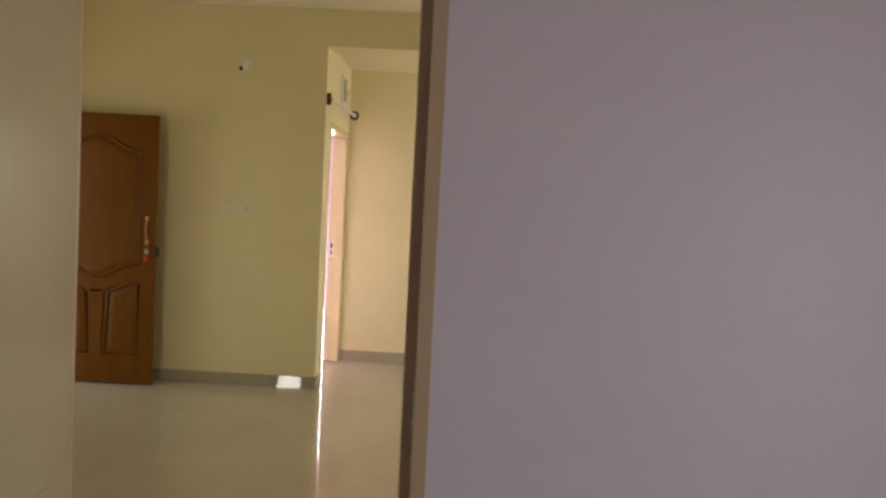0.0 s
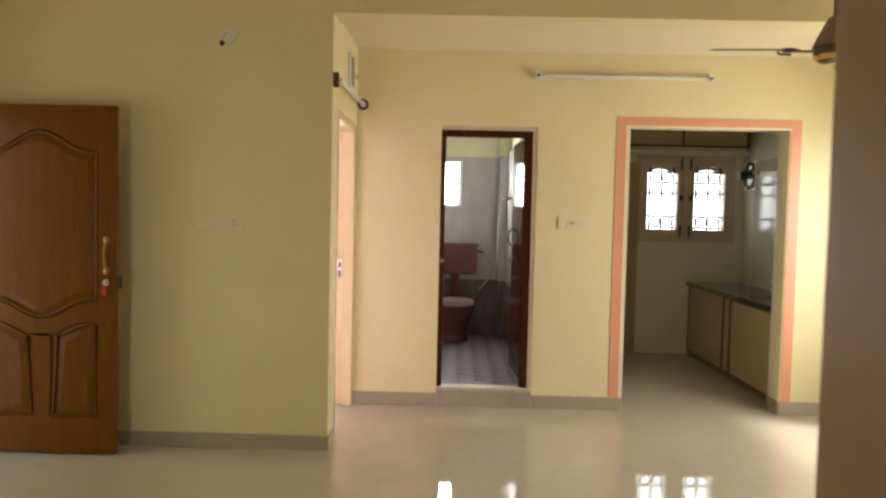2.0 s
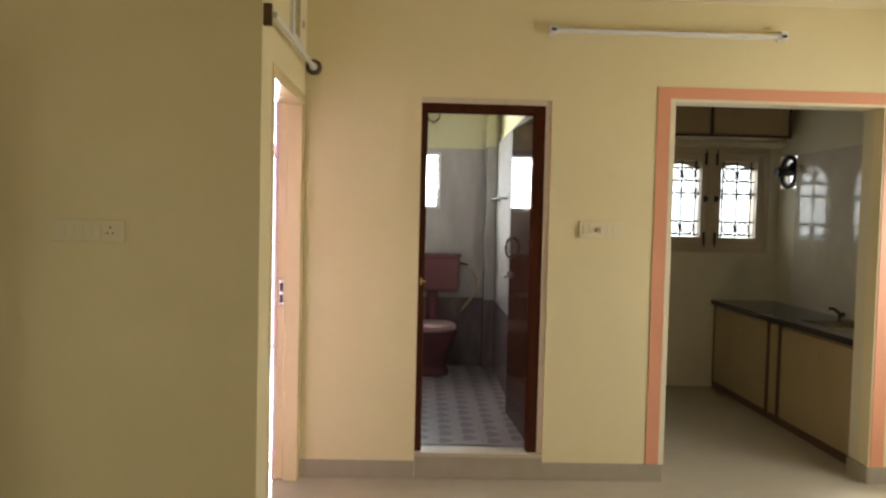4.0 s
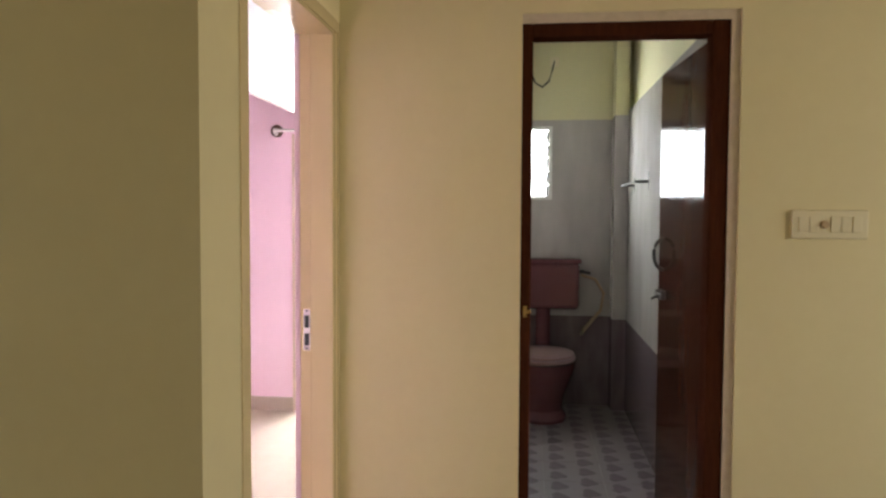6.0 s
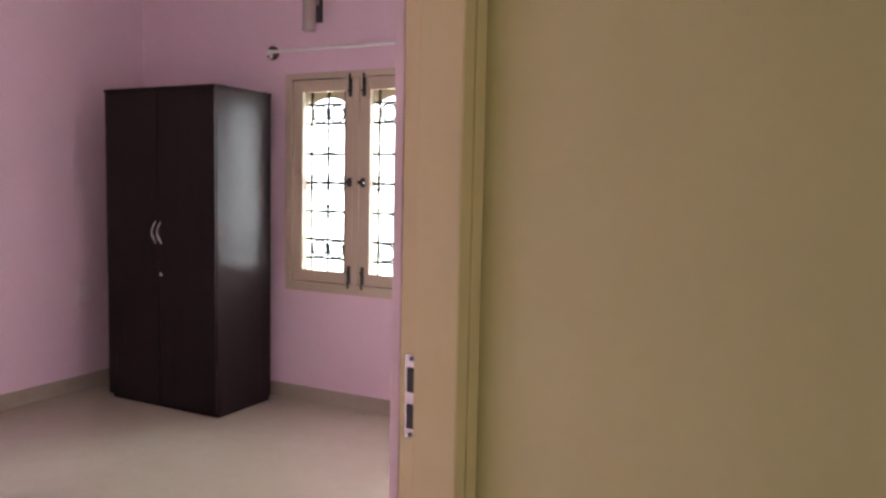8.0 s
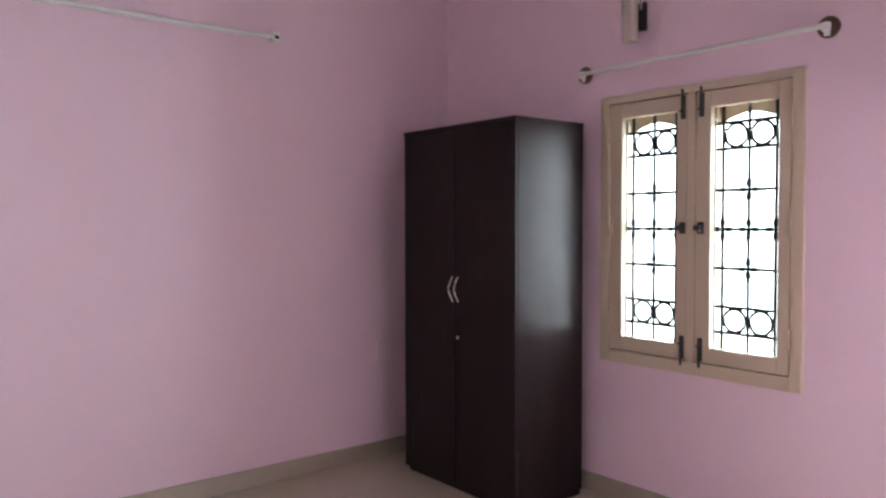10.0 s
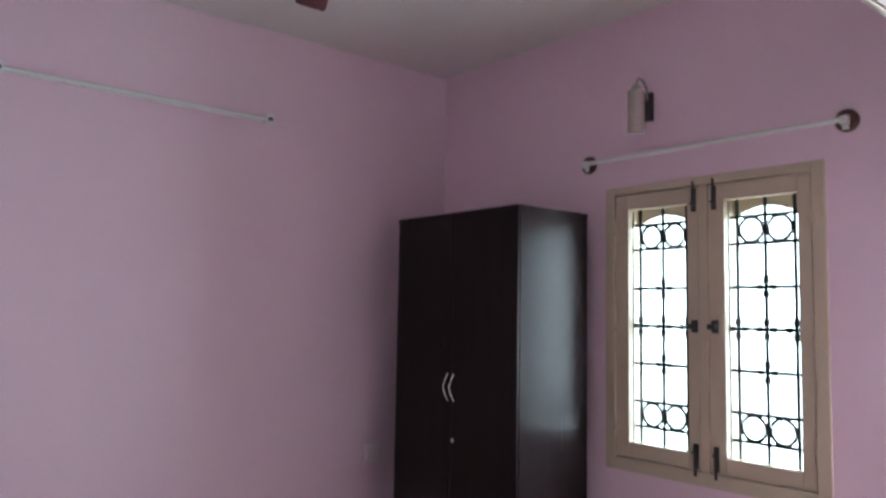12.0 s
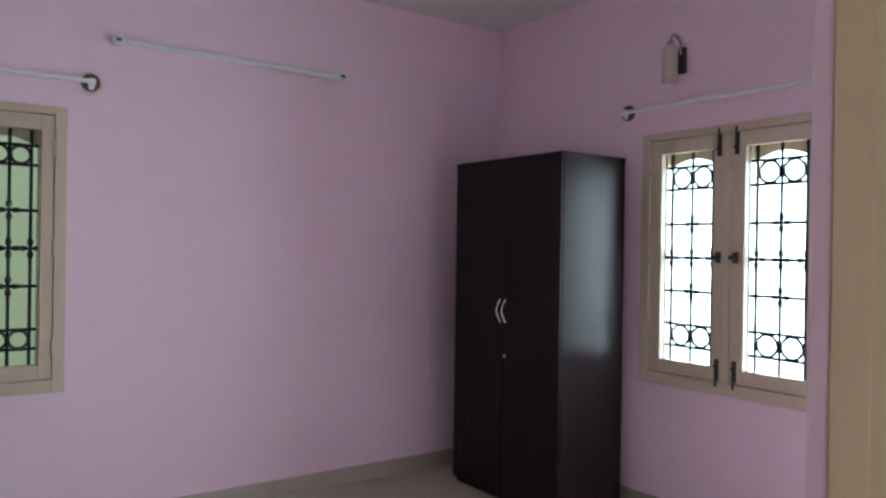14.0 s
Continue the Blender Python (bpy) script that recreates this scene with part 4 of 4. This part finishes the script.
# ---- kitchen ----
whole("trim_kitchen_side", boxed(3.190, 3.2, 7.58, 9.58, 0.80, 2.11), TILE_KITCHEN, "glossy cream kitchen wall tiles", "tile", "structure")


def base_cabinet(y0, y1, label):
    c = thing("base_cabinet", (2.65, y0, 0.0), label, "cabinet", group="kitchen base cabinets")
    w = y1 - y0
    part("body", boxed(0.02, 0.53, 0.0, w, 0.0, 0.757), CABINET, c)
    part("plinth", boxed(0.0, 0.02, 0.0, w, 0.0, 0.04), BEADING, c)
    d = part("door", boxed(-0.002, 0.018, 0.022, w - 0.022, 0.06, 0.737, bevel=0.003), CABINET, c)
    fr = boxed(-0.006, 0.02, 0.0, 0.018, 0.04, 0.757, bevel=0.002)
    box(fr, -0.006, 0.02, w - 0.018, w, 0.04, 0.757, bevel=0.002)
    box(fr, -0.006, 0.02, 0.018, w - 0.018, 0.04, 0.056, bevel=0.002)
    part("edge_beading", fr, BEADING, c, "brown wooden edge beading")
    kn = boxed(-0.010, -0.002, w / 2 - 0.035, w / 2 + 0.035, 0.60, 0.66, bevel=0.003)
    part("handle", kn, CABINET, d, "recessed pull plate")


CL = "beige laminate base cabinet with brown beading under the worktop"
base_cabinet(8.84, 9.915, CL)
base_cabinet(8.66, 8.83, "narrow beige filler cabinet under the worktop")
base_cabinet(7.60, 8.65, CL)
wt = thing("worktop", (2.615, 7.585, 0.758), "black granite kitchen worktop with a sink cut-out", "worktop")
part("top", box(box(box(boxed(0, 0.57, 0, 0.45, 0, 0.045, bevel=0.004), 0, 0.57, 0.95, 2.33, 0, 0.045, bevel=0.004), 0, 0.12, 0.45, 0.95, 0.0004, 0.045), 0.5, 0.57, 0.45, 0.95, 0.0004, 0.045), GRANITE, wt)
sk = thing("kitchen_sink", (2.735, 8.035, 0.624), "stainless steel sink in the worktop", "sink")
part("basin", box(box(box(box(boxed(0, 0.38, 0, 0.5, 0, 0.01), 0, 0.012, 0, 0.5, 0.01, 0.176), 0.368, 0.38, 0, 0.5, 0.01, 0.176), 0.012, 0.368, 0, 0.012, 0.01, 0.176), 0.012, 0.368, 0.488, 0.5, 0.01, 0.176), STEEL, sk)
tap = thing("kitchen_tap", (3.10, 8.66, 0.803), "short brownish metal tap beside the sink", "tap")
part("spout", tube(bmesh.new(), [(0, 0, 0), (0, 0, 0.035), (-0.012, 0.012, 0.055), (-0.04, 0.035, 0.075), (-0.055, 0.05, 0.07)], 0.013), RING_WOOD, tap)
part("knob", rod(bmesh.new(), (0, 0, 0.03), (0.025, -0.02, 0.04), 0.016, 12), RUBBER, tap)
peg = thing("wall_peg", (3.19, 9.50, 1.99), "round tan knobbed peg on the kitchen wall tiles", "hook")
part("base", rod(bmesh.new(), (0, 0, 0), (-0.012, 0, 0), 0.03, 18), PIPE, peg)
part("pin", ball(rod(bmesh.new(), (-0.012, 0, 0), (-0.03, 0, 0.003), 0.010, 12), (-0.034, 0, 0.004), 0.017), PIPE, peg)

ov = thing("overhead_cabinet", (1.1, 9.52, 2.24), "beige overhead cupboard with brown frame above the window", "cabinet")
part("body", boxed(0, 2.0, 0.015, 0.40, 0.0, 0.46), CABINET, ov)
bd = boxed(0, 2.0, -0.002, 0.015, 0.0, 0.022, bevel=0.002)
box(bd, 0, 2.0, -0.002, 0.015, 0.44, 0.46, bevel=0.002)
for x in (0.0, 0.66, 1.30, 1.978):
    box(bd, x, x + 0.022, -0.0015, 0.015, 0.022, 0.44, bevel=0.002)
part("face_frame", bd, BEADING, ov, "brown wooden face frame")
for x in (0.03, 0.69, 1.33):
    part("door", boxed(x, x + 0.6 if x < 1 else 1.97, 0.0, 0.014, 0.03, 0.43, bevel=0.003), CABINET, ov)
whole("ledge_kitchen", boxed(1.1, 3.2, 9.80, 9.92, 2.19, 2.235), PAINT_KITCHEN, "cream painted ledge above the kitchen window", "ledge", "structure")


def exhaust_fan():
    e = thing("exhaust_fan", (3.2, 9.73, 1.97), "black exhaust fan in the kitchen wall opening", "fan")
    fr = boxed(-0.012, 0.06, -0.16, 0.16, 0.143, 0.16, bevel=0.003)
    box(fr, -0.012, 0.06, -0.16, 0.16, -0.16, -0.143, bevel=0.003)
    box(fr, -0.012, 0.06, -0.16, -0.143, -0.143, 0.143, bevel=0.003)
    box(fr, -0.012, 0.06, 0.143, 0.16, -0.143, 0.143, bevel=0.003)
    part("frame", fr, PAINT_KITCHEN, e)
    ringp = [(0.0, 0.131 * math.cos(t), 0.131 * math.sin(t)) for t in (2 * math.pi * k / 28 for k in range(28))]
    part("guard", tube(bmesh.new(), ringp, 0.024, 10, True), RUBBER, e)
    part("hub", rod(bmesh.new(), (-0.12, 0, 0), (0.03, 0, 0), 0.045, 18, 0.035), RUBBER, e)
    for k in range(3):
        a = 2 * math.pi / 3 * k + 0.4
        b = boxed(-0.004, 0.004, 0.03, 0.115, -0.035, 0.035, bevel=0.002)
        bmesh.ops.transform(b, matrix=Matrix.Rotation(a, 4, "X") @ Matrix.Rotation(radians(28), 4, "Y"), verts=b.verts)
        part("blade", b, RUBBER, e)
        part("strut", rod(bmesh.new(), (-0.03, 0, 0), (-0.03, 0.135 * math.cos(a + 0.7), 0.135 * math.sin(a + 0.7)), 0.005, 6), RUBBER, e)


exhaust_fan()


# ---- bedroom ----
def wardrobe():
    w = thing("wardrobe", (-4.31, 9.52, 0), "dark wenge two-door wardrobe standing in the corner", "wardrobe")
    part("body", boxed(0.004, 0.926, 0.02, 0.50, 0.03, 1.965, bevel=0.002), WARDROBE, w)
    part("top", boxed(0, 0.93, -0.002, 0.50, 1.965, 1.985, bevel=0.002), WARDROBE, w)
    part("plinth", boxed(0.01, 0.92, 0.03, 0.49, 0.0, 0.03), WARDROBE, w)
    for x0, x1, hx in ((0.005, 0.463, 0.446), (0.467, 0.925, 0.492)):
        d = part("door", boxed(x0, x1, 0.0, 0.0185, 0.035, 1.963, bevel=0.0025), WARDROBE, w)
        arc = [(hx - 0.015 * math.sin(math.pi * k / 12), -0.018 * math.sin(math.pi * k / 12), 1.035 + 0.135 * k / 12) for k in range(13)]
        part("handle", tube(bmesh.new(), arc, 0.0055, 8), STEEL, d, "curved satin steel handle")
    part("lock", rod(bmesh.new(), (0.49, 0.0, 0.845), (0.49, -0.006, 0.845), 0.011, 16), STEEL, w, "round steel lock")


wardrobe()


def window_rod(name_at, x0, x1, turn, label):
    r = thing("curtain_rod", name_at, label, "curtain rod", turn, group="curtain rods")
    for x in (x0, x1):
        ro = part("rosette", rod(rod(bmesh.new(), (x, 0, 0), (x, -0.014, 0), 0.045, 24), (x, -0.014, 0), (x, -0.022, 0), 0.045, 24, 0.036), RING_WOOD, r, "brown turned wooden rosette")
        part("bracket", box(boxed(x - 0.016, x + 0.016, -0.05, -0.02, -0.02, 0.016, bevel=0.004), x - 0.013, x + 0.013, -0.028, -0.02, -0.038, 0.0, bevel=0.003), WHITE, ro, "white plastic rod bracket")
    part("rod", rod(bmesh.new(), (x0, -0.045, 0.0), (x1, -0.045, 0.0), 0.0115, 14), WHITE, r)


window_rod((-3.44, 10.11, 2.255), 0.0, 1.28, 0, "white curtain rod with brown wooden ends above the window")
window_rod((-1.89, 10.11, 2.072), 0.0, 0.98, 0, "white curtain rod with brown wooden ends above the balcony doorway")
window_rod((-4.62, 6.40, 2.258), 0.0, 1.056, 90, "white curtain rod with brown wooden ends above the side window")

sc = thing("wall_lamp", (-3.07, 10.11, 2.49), "unlit wall lamp with a square frosted glass shade", "lamp")
part("back_plate", boxed(-0.022, 0.022, -0.025, 0, -0.07, 0.07, bevel=0.004), RUBBER, sc, "black metal back plate")
part("arm", tube(bmesh.new(), [(0, -0.02, 0.03), (0.0, -0.03, 0.09), (0.0, -0.06, 0.125), (0.0, -0.095, 0.125), (0.0, -0.115, 0.095), (0.0, -0.115, 0.06)], 0.008, 10), STEEL, sc, "curved chrome arm")
part("cap", rod(bmesh.new(), (0, -0.115, 0.045), (0, -0.115, 0.085), 0.022, 16), STEEL, sc)
part("shade", rod(bmesh.new(), (0, -0.115, -0.14), (0, -0.115, 0.06), 0.041, 20, 0.040), FROST, sc, "frosted glass cylinder shade")

# ---- outside ----
nb = thing("neighbour_house", (-9.5, 2.0, -0.3), "pale green rendered house outside the window", "house")
part("wall", boxed(0, 2.2, 0, 9, 0, 6.0), GREEN_WALL, nb)
part("roof", boxed(-0.2, 2.4, -0.2, 9.2, 6.0, 6.2, bevel=0.02), CONCRETE, nb)
for y in (2.0, 6.5):
    wdw = part("window", boxed(2.2, 2.23, y, y + 1.0, 4.0, 5.2, bevel=0.005), PAINT_FRAME, nb)
    part("pane", boxed(2.23, 2.236, y + 0.08, y + 0.92, 4.08, 5.12), GLASS, wdw)

# ---- patterned bathroom floor tiles ----
TS = 0.30
tile_mesh = mesh_of("floor_tile", boxed(0.0015, TS - 0.0015, 0.0015, TS - 0.0015, 0, 0.008, bevel=0.0015), TILE_BATH)
mo = bmesh.new()
pts = [(0.075 + 0.040 * math.cos(a) * (1 + 0.25 * math.cos(5 * a + 0.6)), 0.075 + 0.052 * math.sin(a) * (1 + 0.3 * math.cos(3 * a + 0.4))) for a in (2 * math.pi * k / 22 for k in range(22))]
lo = [mo.verts.new((x, y, 0.0075)) for x, y in pts]
hi = [mo.verts.new((x, y, 0.0092)) for x, y in pts]
mo.faces.new(hi)
for i in range(22):
    mo.faces.new((lo[i], lo[(i + 1) % 22], hi[(i + 1) % 22], hi[i]))
motif_mesh = mesh_of("tile_motif", mo, TILE_MOTIF)
bath_floor = bpy.data.objects["floor_bath"]
for i in range(4):
    for j in range(8):
        t = new("floor_tile", tile_mesh)
        t.parent = bath_floor
        t.location = (-0.555 + i * TS, 7.585 + j * TS + 0.02, 0.121)
        for dx, dy in ((0.0, 0.0), (0.0, 0.15), (0.15, 0.065), (0.15, 0.215)):
            q = new("tile_motif", motif_mesh)
            q.parent = t
            q.location = (dx, dy, 0)
